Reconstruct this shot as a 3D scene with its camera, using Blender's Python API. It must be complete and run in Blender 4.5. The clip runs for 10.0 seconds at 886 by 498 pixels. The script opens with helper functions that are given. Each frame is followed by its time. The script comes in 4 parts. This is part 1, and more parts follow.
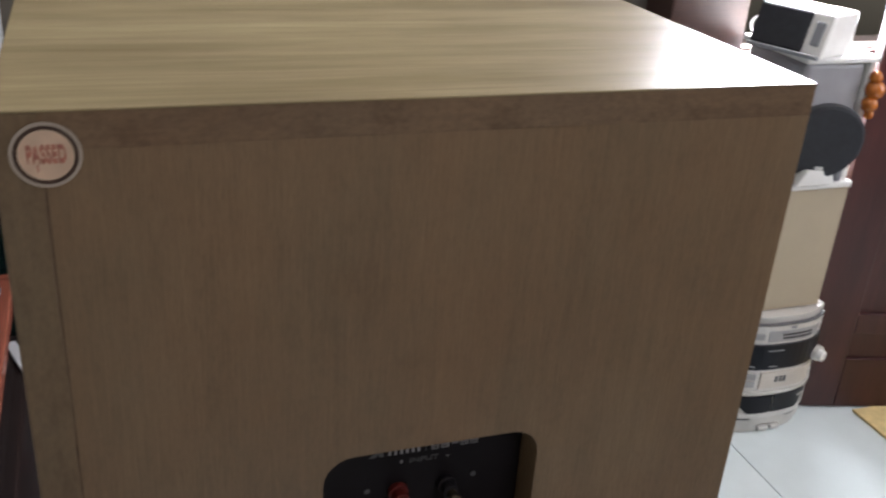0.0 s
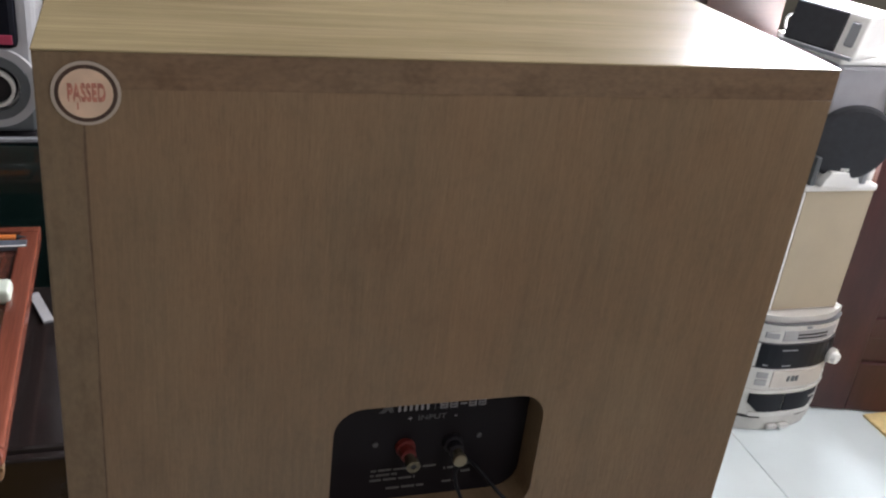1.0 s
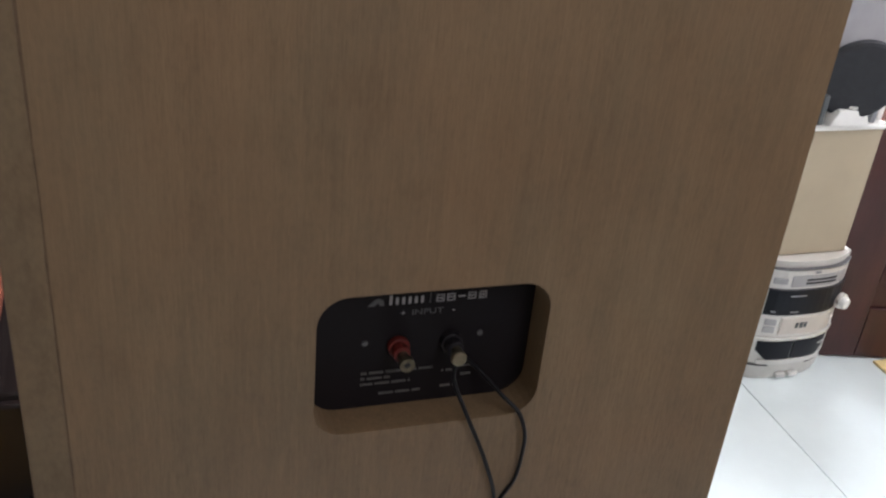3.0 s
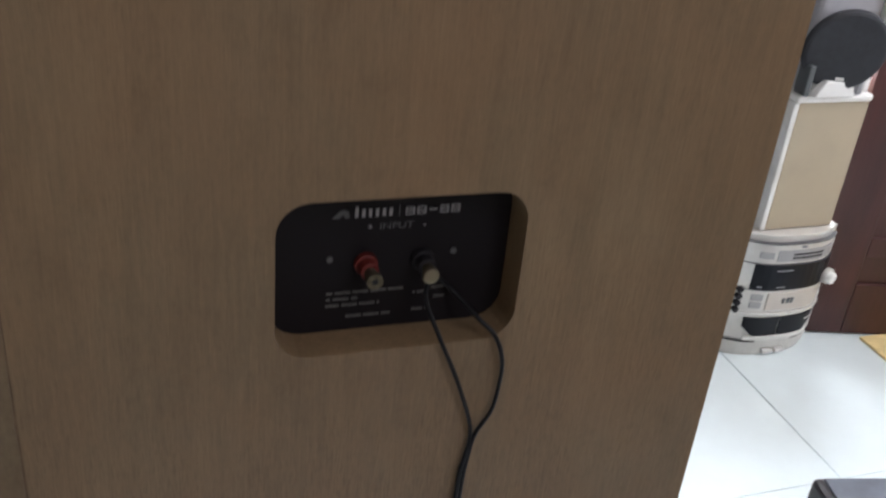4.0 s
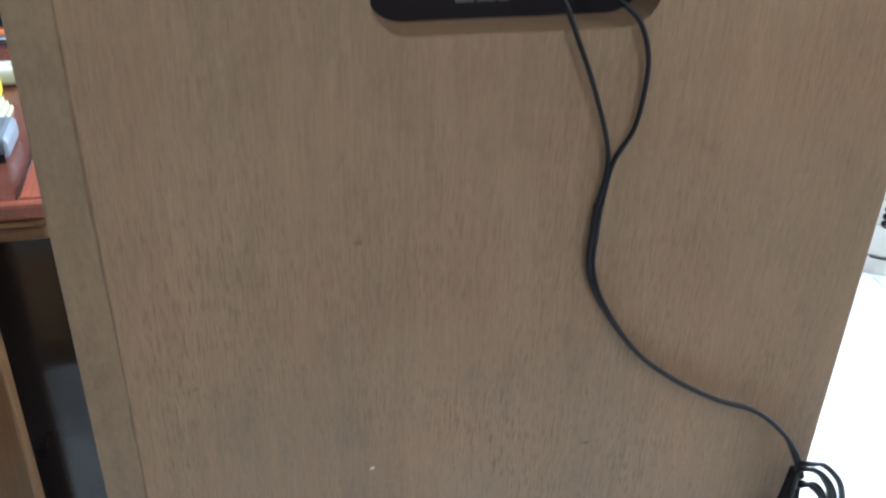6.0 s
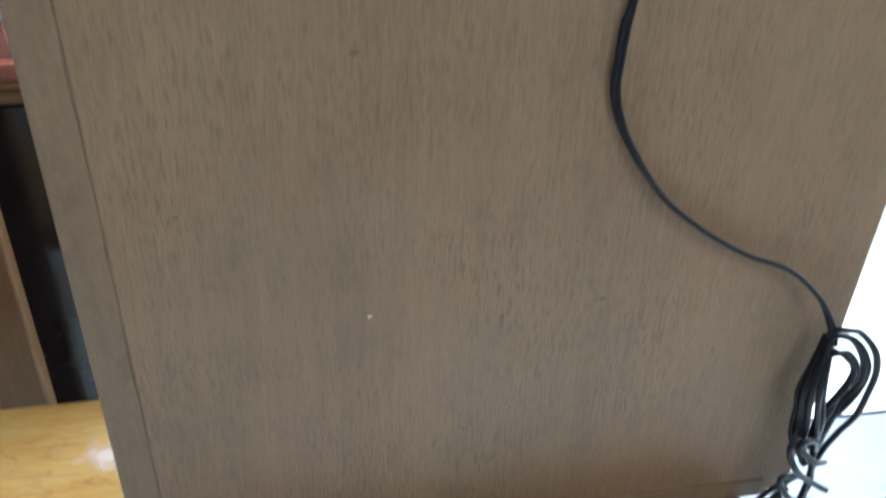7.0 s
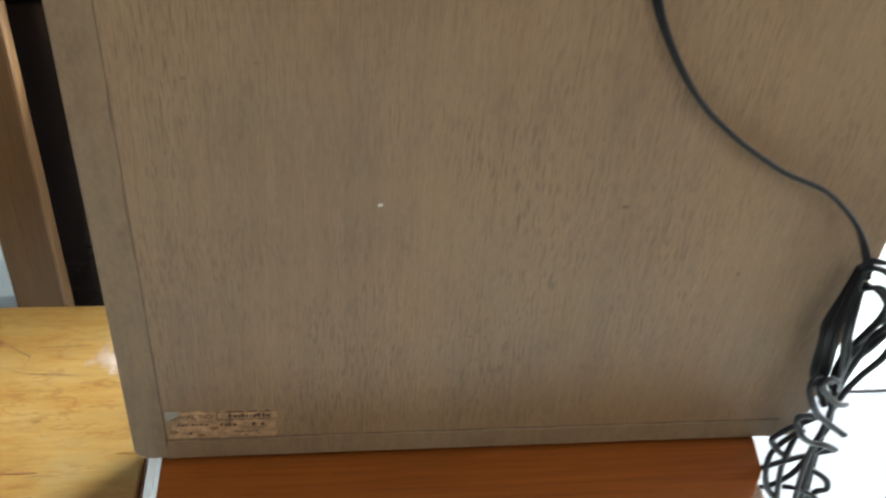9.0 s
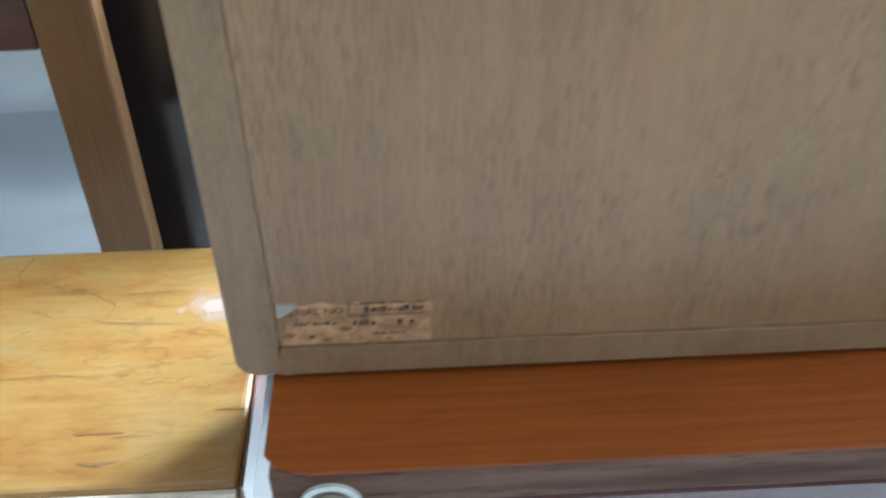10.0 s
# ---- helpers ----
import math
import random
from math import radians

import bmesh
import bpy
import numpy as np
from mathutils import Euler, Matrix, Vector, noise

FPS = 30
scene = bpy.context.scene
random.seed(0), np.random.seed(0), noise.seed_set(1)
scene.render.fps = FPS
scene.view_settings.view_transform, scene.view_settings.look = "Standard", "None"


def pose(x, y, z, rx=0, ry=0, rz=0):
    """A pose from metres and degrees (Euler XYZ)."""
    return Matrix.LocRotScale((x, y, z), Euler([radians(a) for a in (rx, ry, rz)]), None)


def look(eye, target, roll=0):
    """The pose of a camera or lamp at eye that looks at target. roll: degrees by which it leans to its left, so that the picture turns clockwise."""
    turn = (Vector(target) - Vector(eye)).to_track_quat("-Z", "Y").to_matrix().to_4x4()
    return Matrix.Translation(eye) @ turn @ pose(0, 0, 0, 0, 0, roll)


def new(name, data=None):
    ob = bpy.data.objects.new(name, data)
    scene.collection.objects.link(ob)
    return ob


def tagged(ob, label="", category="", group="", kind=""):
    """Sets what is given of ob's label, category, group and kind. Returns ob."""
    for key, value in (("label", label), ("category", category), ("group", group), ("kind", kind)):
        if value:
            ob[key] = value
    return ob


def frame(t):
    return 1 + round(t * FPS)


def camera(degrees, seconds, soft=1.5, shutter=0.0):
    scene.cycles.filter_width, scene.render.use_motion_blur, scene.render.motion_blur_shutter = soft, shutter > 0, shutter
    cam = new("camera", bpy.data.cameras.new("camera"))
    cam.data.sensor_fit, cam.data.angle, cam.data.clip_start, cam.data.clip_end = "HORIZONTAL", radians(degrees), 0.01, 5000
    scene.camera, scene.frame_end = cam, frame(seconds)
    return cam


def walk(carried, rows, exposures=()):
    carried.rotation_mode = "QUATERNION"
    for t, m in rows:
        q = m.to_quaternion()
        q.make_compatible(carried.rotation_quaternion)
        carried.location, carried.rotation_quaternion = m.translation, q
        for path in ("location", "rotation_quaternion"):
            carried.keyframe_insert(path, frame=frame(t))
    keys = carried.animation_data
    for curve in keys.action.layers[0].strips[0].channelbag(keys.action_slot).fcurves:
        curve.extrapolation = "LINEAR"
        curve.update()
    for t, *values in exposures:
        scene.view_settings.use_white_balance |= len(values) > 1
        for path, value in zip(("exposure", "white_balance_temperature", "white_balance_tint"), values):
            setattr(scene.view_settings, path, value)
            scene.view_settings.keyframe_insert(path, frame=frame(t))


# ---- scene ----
cam = camera(49.8, 10.0, soft=2.2, shutter=0.5)
PATH = [
    (0, (0.043, -0.378, 0.781), (0.684, 1.31, -0.078), 4.2),
    (0.5, (0.038, -0.382, 0.775), (0.613, 1.321, -0.103), 6.1),
    (1, (0.039, -0.393, 0.776), (0.639, 1.293, -0.116), 7.0),
    (1.5, (0.04, -0.393, 0.774), (0.644, 1.288, -0.125), 6.9),
    (2, (0.041, -0.388, 0.762), (0.631, 1.285, -0.161), 6.3),
    (2.2, (0.044, -0.393, 0.755), (0.623, 1.293, -0.153), 5.7),
    (3.3, (0.059, -0.365, 0.699), (0.666, 1.285, -0.255), 6.2),
    (3.5, (0.06, -0.372, 0.696), (0.686, 1.278, -0.246), 7.4),
    (4, (0.071, -0.365, 0.66), (0.692, 1.277, -0.297), 5.9),
    (4.5, (0.078, -0.355, 0.622), (0.61, 1.289, -0.386), 4.3),
    (5, (0.079, -0.353, 0.598), (0.556, 1.295, -0.431), 4.1),
    (5.2, (0.077, -0.357, 0.584), (0.538, 1.301, -0.437), 3.2),
    (6.5, (0.089, -0.349, 0.48), (0.426, 1.321, -0.568), 1.3),
    (7, (0.093, -0.342, 0.459), (0.412, 1.245, -0.716), 2.1),
    (7.5, (0.083, -0.345, 0.44), (0.403, 1.182, -0.811), 3.6),
    (8, (0.081, -0.351, 0.436), (0.389, 1.173, -0.821), 4.6),
    (8.5, (0.092, -0.353, 0.438), (0.4, 1.178, -0.812), 6.4),
    (9, (0.103, -0.346, 0.423), (0.349, 1.2, -0.822), 5.0),
    (9.5, (0.097, -0.31, 0.352), (0.255, 1.23, -0.914), 1.4),
    (9.8, (0.085, -0.285, 0.304), (0.167, 1.28, -0.939), -0.3),
    (10, (0.071, -0.264, 0.272), (0.131, 1.295, -0.979), -1.0),
]
EXPOSURE = [(0, -0.37, 6450, 18), (0.5, -0.52, 6500, 18), (1.0, -0.12, 6450, 18), (2.0, -0.16, 6350, 16), (3.5, 0.01, 6500, 18), (4.0, -0.02, 6350, 17), (5.2, -0.17, 6800, 17), (6.3, 1.4, 5450, 9), (7.0, 1.15, 5450, 7), (7.5, 1.15, 6150, 7), (8.5, 1.17, 6450, 7), (9.5, 1.1, 6400, 7), (10, 1.55, 5550, 9)]
walk(cam, [(t, look(eye, target, roll)) for t, eye, target, roll in PATH], EXPOSURE)

# ---------- world, light ----------
world = bpy.data.worlds.new("world")
scene.world = world
world.use_nodes = True
wn = world.node_tree.nodes
sky = wn.new("ShaderNodeTexSky")
sky.sky_type, sky.sun_disc = "NISHITA", False
sky.sun_elevation, sky.sun_rotation = radians(48), radians(115)
wn["Background"].inputs["Strength"].default_value = 0.12
world.node_tree.links.new(sky.outputs[0], wn["Background"].inputs["Color"])

FLOOR = -0.70
# South and west walls stand close, to cut light bounced off the floor
ROOM = dict(x0=-1.75, x1=2.7, y0=-1.15, y1=1.75, z1=1.95)


def window_light(name, x, y, z, target, w, h, watts, colour):
    data = bpy.data.lights.new(name, "AREA")
    data.shape, data.size, data.size_y, data.energy, data.color = "RECTANGLE", w, h, watts, colour
    ob = new(name, data)
    ob.matrix_world = look((x, y, z), target)
    return tagged(ob, "area lamp standing in for daylight in a wall opening", "daylight", kind="structure")


window_light("daylight_north", 2.09, 1.80, 1.01, (2.09, 0.0, 1.01), 1.08, 1.56, 470, (0.94, 0.98, 1.0))
window_light("daylight_east", 2.74, 0.35, 1.0, (0.0, 0.35, 1.0), 1.18, 1.38, 30, (0.95, 0.98, 1.0))
window_light("daylight_west", -1.79, 0.55, 0.45, (0.0, 0.55, 0.45), 1.18, 1.48, 4, (0.95, 0.98, 1.0))
# Added unseen lamp, high and close, that brightens the upper back panel
window_light("panel_fill_south", 0.62, -1.19, 1.45, (0.62, 0.0, 1.45), 0.68, 0.78, 7.0, (0.96, 0.98, 1.0))


# ---------- materials ----------
def material(name, rough=0.5, metal=0.0, coat=0.0):
    m = bpy.data.materials.new(name)
    m.use_nodes = True
    b = m.node_tree.nodes["Principled BSDF"]
    b.inputs["Roughness"].default_value = rough
    b.inputs["Metallic"].default_value = metal
    b.inputs["Coat Weight"].default_value = coat
    b.inputs["Coat Roughness"].default_value = 0.22
    return m, m.node_tree, b


def node(nt, kind, **settings):
    n = nt.nodes.new(kind)
    for key, value in settings.items():
        n.inputs[key.replace("_", " ")].default_value = value
    return n


def coords(nt, scale, turn=(0, 0, 0)):
    tc = nt.nodes.new("ShaderNodeTexCoord")
    mp = nt.nodes.new("ShaderNodeMapping")
    mp.inputs["Scale"].default_value = scale
    mp.inputs["Rotation"].default_value = [radians(a) for a in turn]
    nt.links.new(tc.outputs["Object"], mp.inputs["Vector"])
    return mp.outputs["Vector"]


def ramp(nt, source, stops):
    r = nt.nodes.new("ShaderNodeValToRGB")
    while len(r.color_ramp.elements) < len(stops):
        r.color_ramp.elements.new(0.5)
    for e, (at, c) in zip(r.color_ramp.elements, stops):
        e.position, e.color = at, (*c, 1) if len(c) == 3 else c
    nt.links.new(source, r.inputs["Fac"])
    return r.outputs["Color"]


def blend(nt, kind, fac, a, b):
    m = nt.nodes.new("ShaderNodeMix")
    m.data_type, m.blend_type = "RGBA", kind
    for value, socket in ((fac, m.inputs["Factor"]), (a, m.inputs["A"]), (b, m.inputs["B"])):
        if hasattr(value, "links"):
            nt.links.new(value, socket)
        else:
            socket.default_value = value if isinstance(value, float) else (*value, 1)
    return m.outputs["Result"]


def bump(nt, b, source, strength, distance=0.001):
    n = nt.nodes.new("ShaderNodeBump")
    n.inputs["Strength"].default_value, n.inputs["Distance"].default_value = strength, distance
    nt.links.new(source, n.inputs["Height"])
    nt.links.new(n.outputs["Normal"], b.inputs["Normal"])


def noise_at(nt, vector, scale=1.0, detail=4.0, rough=0.55):
    n = node(nt, "ShaderNodeTexNoise", Scale=scale, Detail=detail, Roughness=rough)
    nt.links.new(vector, n.inputs["Vector"])
    return n.outputs["Fac"]


def wood(name, dark, light, pore, grain="z", rough=0.5, coat=0.0, pores=0.75, band=1.0, bump_by=0.25, fibres=0.55):
    """Wood whose grain runs along one axis: broad bands, fine fibres and short dark pores."""
    m, nt, b = material(name, rough, 0.0, coat)
    along = {"x": 0, "y": 1, "z": 2}[grain]

    def stretch(across, length):
        s = [across] * 3
        s[along] = length
        return coords(nt, s)

    broad = noise_at(nt, stretch(16 * band, 1.6 * band), 1.0, 4.0, 0.6)
    fibre = noise_at(nt, stretch(380, 12), 1.0, 3.0, 0.6)
    pore_n = noise_at(nt, stretch(980, 80), 1.0, 1.5, 0.5)
    blotch = noise_at(nt, coords(nt, (7, 7, 7)), 1.0, 3.0, 0.6)
    smear = noise_at(nt, stretch(42, 5), 1.0, 5.0, 0.7)
    c = ramp(nt, broad, [(0.3, dark), (0.7, light)])
    c = blend(nt, "MULTIPLY", 0.5, c, ramp(nt, smear, [(0.32, (0.74, 0.72, 0.70)), (0.6, (1.05, 1.05, 1.05))]))
    c = blend(nt, "MULTIPLY", fibres, c, ramp(nt, fibre, [(0.3, (0.62, 0.6, 0.58)), (0.65, (1.08, 1.07, 1.06))]))
    c = blend(nt, "MULTIPLY", 0.5, c, ramp(nt, blotch, [(0.3, (0.78, 0.77, 0.76)), (0.7, (1.1, 1.1, 1.1))]))
    c = blend(nt, "MIX", ramp(nt, pore_n, [(0.58, (0, 0, 0)), (0.70, (pores,) * 3)]), c, pore)
    nt.links.new(c, b.inputs["Base Color"])
    bump(nt, b, fibre, bump_by, 0.0006)
    return m


def worn_veneer(name, colour, rough=0.5, grain="z", dashes=0.6, mottle=0.5):
    """Old brown veneer: soft mottling, faint streaks and short dark pores that come in patches."""
    m, nt, b = material(name, rough)
    along = {"x": 0, "y": 1, "z": 2}[grain]

    def stretch(across, length):
        v = [across] * 3
        v[along] = length
        return coords(nt, v)

    tone = lambda k: tuple(c * k for c in colour)
    broad = noise_at(nt, stretch(11, 4), 1.0, 3.0, 0.6)
    cloud = noise_at(nt, stretch(55, 30), 1.0, 6.0, 0.72)
    speckle = noise_at(nt, stretch(420, 260), 1.0, 3.0, 0.6)
    streak = noise_at(nt, stretch(170, 6), 1.0, 3.0, 0.6)
    patches = noise_at(nt, stretch(17, 9), 1.0, 3.0, 0.6)
    pore_n = noise_at(nt, stretch(700, 60), 1.0, 1.2, 0.5)
    c = ramp(nt, broad, [(0.3, tone(0.84)), (0.7, tone(1.10))])
    tint = noise_at(nt, stretch(9, 6), 1.0, 4.0, 0.65)
    c = blend(nt, "MULTIPLY", 1.0, c, ramp(nt, tint, [(0.35, (1.04, 0.98, 0.93)), (0.65, (0.96, 1.0, 1.01))]))
    c = blend(nt, "MULTIPLY", mottle, c, ramp(nt, cloud, [(0.30, (0.66, 0.62, 0.58)), (0.48, (0.98, 0.98, 0.98)), (0.68, (1.12, 1.11, 1.08))]))
    c = blend(nt, "MULTIPLY", mottle * 0.6, c, ramp(nt, speckle, [(0.3, (0.72, 0.70, 0.68)), (0.6, (1.06, 1.06, 1.06))]))
    thread = noise_at(nt, stretch(430, 30), 1.0, 2.0, 0.6)
    c = blend(nt, "MULTIPLY", dashes * 0.38, c, ramp(nt, thread, [(0.36, (0.70, 0.68, 0.65)), (0.62, (1.07, 1.07, 1.06))]))
    c = blend(nt, "MULTIPLY", 0.26, c, ramp(nt, streak, [(0.35, (0.7, 0.68, 0.66)), (0.65, (1.06, 1.06, 1.06))]))
    # pore contrast fades with height: the dimmer exposure up there, put into the colour
    height = nt.nodes.new("ShaderNodeSeparateXYZ")
    nt.links.new(coords(nt, (1, 1, 1)), height.inputs[0])
    pore_fade = ramp(nt, height.outputs["Z"], [(0.20, (1, 1, 1)), (0.44, (0.34, 0.34, 0.34))])
    flecks = noise_at(nt, stretch(1150, 120), 1.0, 1.0, 0.5)
    fine = blend(nt, "MULTIPLY", 1.0, ramp(nt, flecks, [(0.53, (0, 0, 0)), (0.63, (dashes * 1.2,) * 3)]), pore_fade)
    fine = blend(nt, "MULTIPLY", 1.0, fine, ramp(nt, patches, [(0.38, (0.35, 0.35, 0.35)), (0.60, (1, 1, 1))]))
    c = blend(nt, "MIX", fine, c, (colour[0] * 0.58, colour[1] * 0.54, colour[2] * 0.50))
    pale = noise_at(nt, stretch(620, 38), 1.0, 2.0, 0.55)
    c = blend(nt, "MIX", ramp(nt, pale, [(0.55, (0, 0, 0)), (0.70, (dashes * 0.4,) * 3)]), c, tone(1.25))
    spots = blend(nt, "MULTIPLY", 1.0, ramp(nt, pore_n, [(0.58, (0, 0, 0)), (0.69, (dashes,) * 3)]), ramp(nt, patches, [(0.40, (0.22, 0.22, 0.22)), (0.60, (1, 1, 1))]))
    spots = blend(nt, "MULTIPLY", 1.0, spots, pore_fade)
    c = blend(nt, "MIX", spots, c, (colour[0] * 0.50, colour[1] * 0.44, colour[2] * 0.38))
    nt.links.new(c, b.inputs["Base Color"])
    rr = nt.nodes.new("ShaderNodeMapRange")
    rr.inputs["To Min"].default_value, rr.inputs["To Max"].default_value = rough - 0.1, rough + 0.12
    nt.links.new(cloud, rr.inputs["Value"])
    nt.links.new(rr.outputs[0], b.inputs["Roughness"])
    bump(nt, b, pore_n, 0.14, 0.0006)
    return m


def figured_pine():
    """Yellow varnished pine with wandering orange-brown figure, cracks and grey smudges."""
    m, nt, b = material("pine_bench_wood", 0.3, 0.0, 0.35)

    def math_node(op, a, k):
        n = nt.nodes.new("ShaderNodeMath")
        n.operation = op
        nt.links.new(a, n.inputs[0])
        n.inputs[1].default_value = k
        return n.outputs[0]

    flow = noise_at(nt, coords(nt, (4.5, 15, 15)), 1.0, 5.0, 0.62)
    wave = math_node("SINE", math_node("MULTIPLY", flow, 62.0), 0.0)
    patchy = noise_at(nt, coords(nt, (7, 20, 20)), 1.0, 7.0, 0.72)
    where = noise_at(nt, coords(nt, (5, 9, 9), (0, 0, 30)), 1.0, 3.0, 0.6)
    smudge = noise_at(nt, coords(nt, (14, 22, 22)), 1.0, 6.0, 0.75)
    fine = noise_at(nt, coords(nt, (14, 170, 170)), 1.0, 3.0, 0.6)
    crack = noise_at(nt, coords(nt, (26, 120, 120)), 1.0, 5.0, 0.7)
    c = ramp(nt, patchy, [(0.30, (0.163, 0.070, 0.018)), (0.40, (0.259, 0.136, 0.034)), (0.50, (0.295, 0.179, 0.052)), (0.66, (0.295, 0.207, 0.082))])
    lines = blend(nt, "MULTIPLY", 1.0, ramp(nt, wave, [(0.6, (0, 0, 0)), (1.0, (0.58, 0.58, 0.58))]), ramp(nt, where, [(0.42, (0.1, 0.1, 0.1)), (0.62, (1, 1, 1))]))
    c = blend(nt, "MIX", lines, c, (0.18, 0.080, 0.022))
    c = blend(nt, "MIX", ramp(nt, smudge, [(0.58, (0, 0, 0)), (0.74, (0.55, 0.55, 0.55))]), c, (0.195, 0.18, 0.12))
    c = blend(nt, "MULTIPLY", 0.4, c, ramp(nt, fine, [(0.3, (0.7, 0.62, 0.5)), (0.65, (1.06, 1.05, 1.04))]))
    c = blend(nt, "MIX", ramp(nt, crack, [(0.65, (0, 0, 0)), (0.70, (0.75, 0.75, 0.75))]), c, (0.13, 0.065, 0.025))
    nt.links.new(c, b.inputs["Base Color"])
    bump(nt, b, fine, 0.12, 0.0006)
    return m


def paint(name, colour, rough=0.5, metal=0.0, vary=0.12, scale=9.0, coat=0.0, grain=0.08):
    """A coloured surface with soft unevenness and fine grain."""
    m, nt, b = material(name, rough, metal, coat)
    big = noise_at(nt, coords(nt, (scale,) * 3), 1.0, 5.0, 0.6)
    lo, hi = [tuple(min(1.0, c * k) for c in colour) for k in (1 - vary, 1 + vary)]
    c = ramp(nt, big, [(0.3, lo), (0.7, hi)])
    nt.links.new(c, b.inputs["Base Color"])
    fine = noise_at(nt, coords(nt, (420,) * 3), 1.0, 2.0)
    bump(nt, b, fine, grain, 0.0004)
    rr = nt.nodes.new("ShaderNodeMapRange")
    rr.inputs["To Min"].default_value, rr.inputs["To Max"].default_value = max(0.02, rough - 0.08), min(1, rough + 0.08)
    nt.links.new(big, rr.inputs["Value"])
    nt.links.new(rr.outputs[0], b.inputs["Roughness"])
    return m


VENEER = worn_veneer("speaker_back_veneer", (0.256, 0.168, 0.094), 0.5, "z", 0.57, 0.38)
EDGE = worn_veneer("speaker_edge_veneer", (0.220, 0.152, 0.087), 0.6, "z", 0.15, 0.65)
EDGE_X = worn_veneer("speaker_top_edge_veneer", (0.242, 0.154, 0.087), 0.6, "x", 0.2, 0.95)
TOP = wood("speaker_top_veneer", (0.30, 0.232, 0.125), (0.45, 0.370, 0.210), (0.28, 0.21, 0.11), "x", 0.26, coat=0.0, pores=0.12, band=2.2, fibres=0.4)
TOP.node_tree.nodes["Principled BSDF"].inputs["Specular IOR Level"].default_value = 0.3
BENCH = figured_pine()
STAND = wood("orange_stained_wood", (0.140, 0.034, 0.004), (0.195, 0.054, 0.006), (0.10, 0.03, 0.01), "x", 0.5, coat=0.0, pores=0.3)
STAND_EDGE = wood("worn_stand_edge", (0.055, 0.028, 0.020), (0.30, 0.205, 0.160), (0.04, 0.022, 0.018), "x", 0.85, pores=0.6, band=2.0)
TABLE = wood("red_brown_table_wood", (0.092, 0.030, 0.020), (0.148, 0.050, 0.033), (0.06, 0.02, 0.01), "y", 0.25, coat=0.4, pores=0.3)
LEG = wood("brown_leg_wood", (0.108, 0.052, 0.014), (0.148, 0.075, 0.022), (0.08, 0.04, 0.016), "z", 0.6, coat=0.0, pores=0.3)
for m_, gloss in ((STAND, 0.22), (STAND_EDGE, 0.15)):
    m_.node_tree.nodes["Principled BSDF"].inputs["Specular IOR Level"].default_value = gloss
MAHOGANY = wood("dark_red_door_wood", (0.040, 0.010, 0.010), (0.075, 0.020, 0.019), (0.02, 0.006, 0.006), "z", 0.4, coat=0.06, pores=0.4)
BLACK = paint("black_plastic", (0.013, 0.011, 0.014), 0.5)
BLACK.node_tree.nodes["Principled BSDF"].inputs["Specular IOR Level"].default_value = 0.4
GLOSS = paint("glossy_black", (0.016, 0.012, 0.0115), 0.12)
GLOSS.node_tree.nodes["Principled BSDF"].inputs["Specular IOR Level"].default_value = 0.38
SEAM = paint("brown_seam", (0.150, 0.098, 0.058), 0.8, vary=0.35, scale=60)
GROOVE = paint("dark_seam", (0.165, 0.11, 0.066), 0.8, vary=0.35, scale=60)
SILVER = paint("silver_plastic", (0.66, 0.65, 0.62), 0.32, 0.25)
GREYL = paint("light_grey_plastic", (0.36, 0.36, 0.37), 0.4)
DARKGREY = paint("dark_grey_plastic", (0.085, 0.095, 0.10), 0.4)
LENS = paint("pale_champagne_plastic", (0.56, 0.52, 0.47), 0.3)
JOINT = paint("dark_joint", (0.10, 0.10, 0.105), 0.6)
GREYP = paint("grey_plastic", (0.24, 0.25, 0.27), 0.4)
BEIGE = paint("beige_board", (0.42, 0.355, 0.255), 0.55, vary=0.05)
WHITEP = paint("white_plastic", (0.75, 0.75, 0.73), 0.35)
CLOTH = paint("black_grille_cloth", (0.027, 0.029, 0.035), 0.85, vary=0.2, scale=60, grain=0.8)
SMOKED = paint("smoked_window", (0.006, 0.007, 0.012), 0.35)
SMOKED.node_tree.nodes["Principled BSDF"].inputs["Specular IOR Level"].default_value = 0.2
BRASS = paint("brass_screw", (0.30, 0.255, 0.18), 0.42, 1.0)
RED = paint("red_plastic", (0.13, 0.014, 0.010), 0.5)
PLATE = paint("matt_black_plate", (0.0105, 0.0082, 0.0098), 0.6)
PLATE.node_tree.nodes["Principled BSDF"].inputs["Specular IOR Level"].default_value = 0.2
TARNISH = paint("tarnished_brass", (0.17, 0.145, 0.10), 0.45, 0.9, vary=0.3, scale=400)
CABLE = paint("black_cable_rubber", (0.007, 0.007, 0.009), 0.42)
CABLE.node_tree.nodes["Principled BSDF"].inputs["Specular IOR Level"].default_value = 0.25
PRINT = paint("grey_white_print", (0.34, 0.33, 0.33), 0.6)
PRINT_SMALL = paint("small_grey_print", (0.135, 0.132, 0.125), 0.6)
PRINT_DIM = paint("dim_grey_print", (0.10, 0.10, 0.10), 0.6)
# Wall colour kept dark so that less light bounces onto the speaker back
WALL = paint("dark_wall_plaster", (0.14, 0.122, 0.10), 0.85, vary=0.08, scale=3)
# Unseen ceiling, greyed to hold down the room's bounced light
CEIL = paint("grey_ceiling", (0.40, 0.39, 0.365), 0.9, vary=0.04, scale=3)
TILE = paint("white_glazed_tile", (0.76, 0.86, 0.885), 0.12, vary=0.04, scale=5, grain=0.02)
TILE.node_tree.nodes["Principled BSDF"].inputs["Coat Weight"].default_value = 1.0
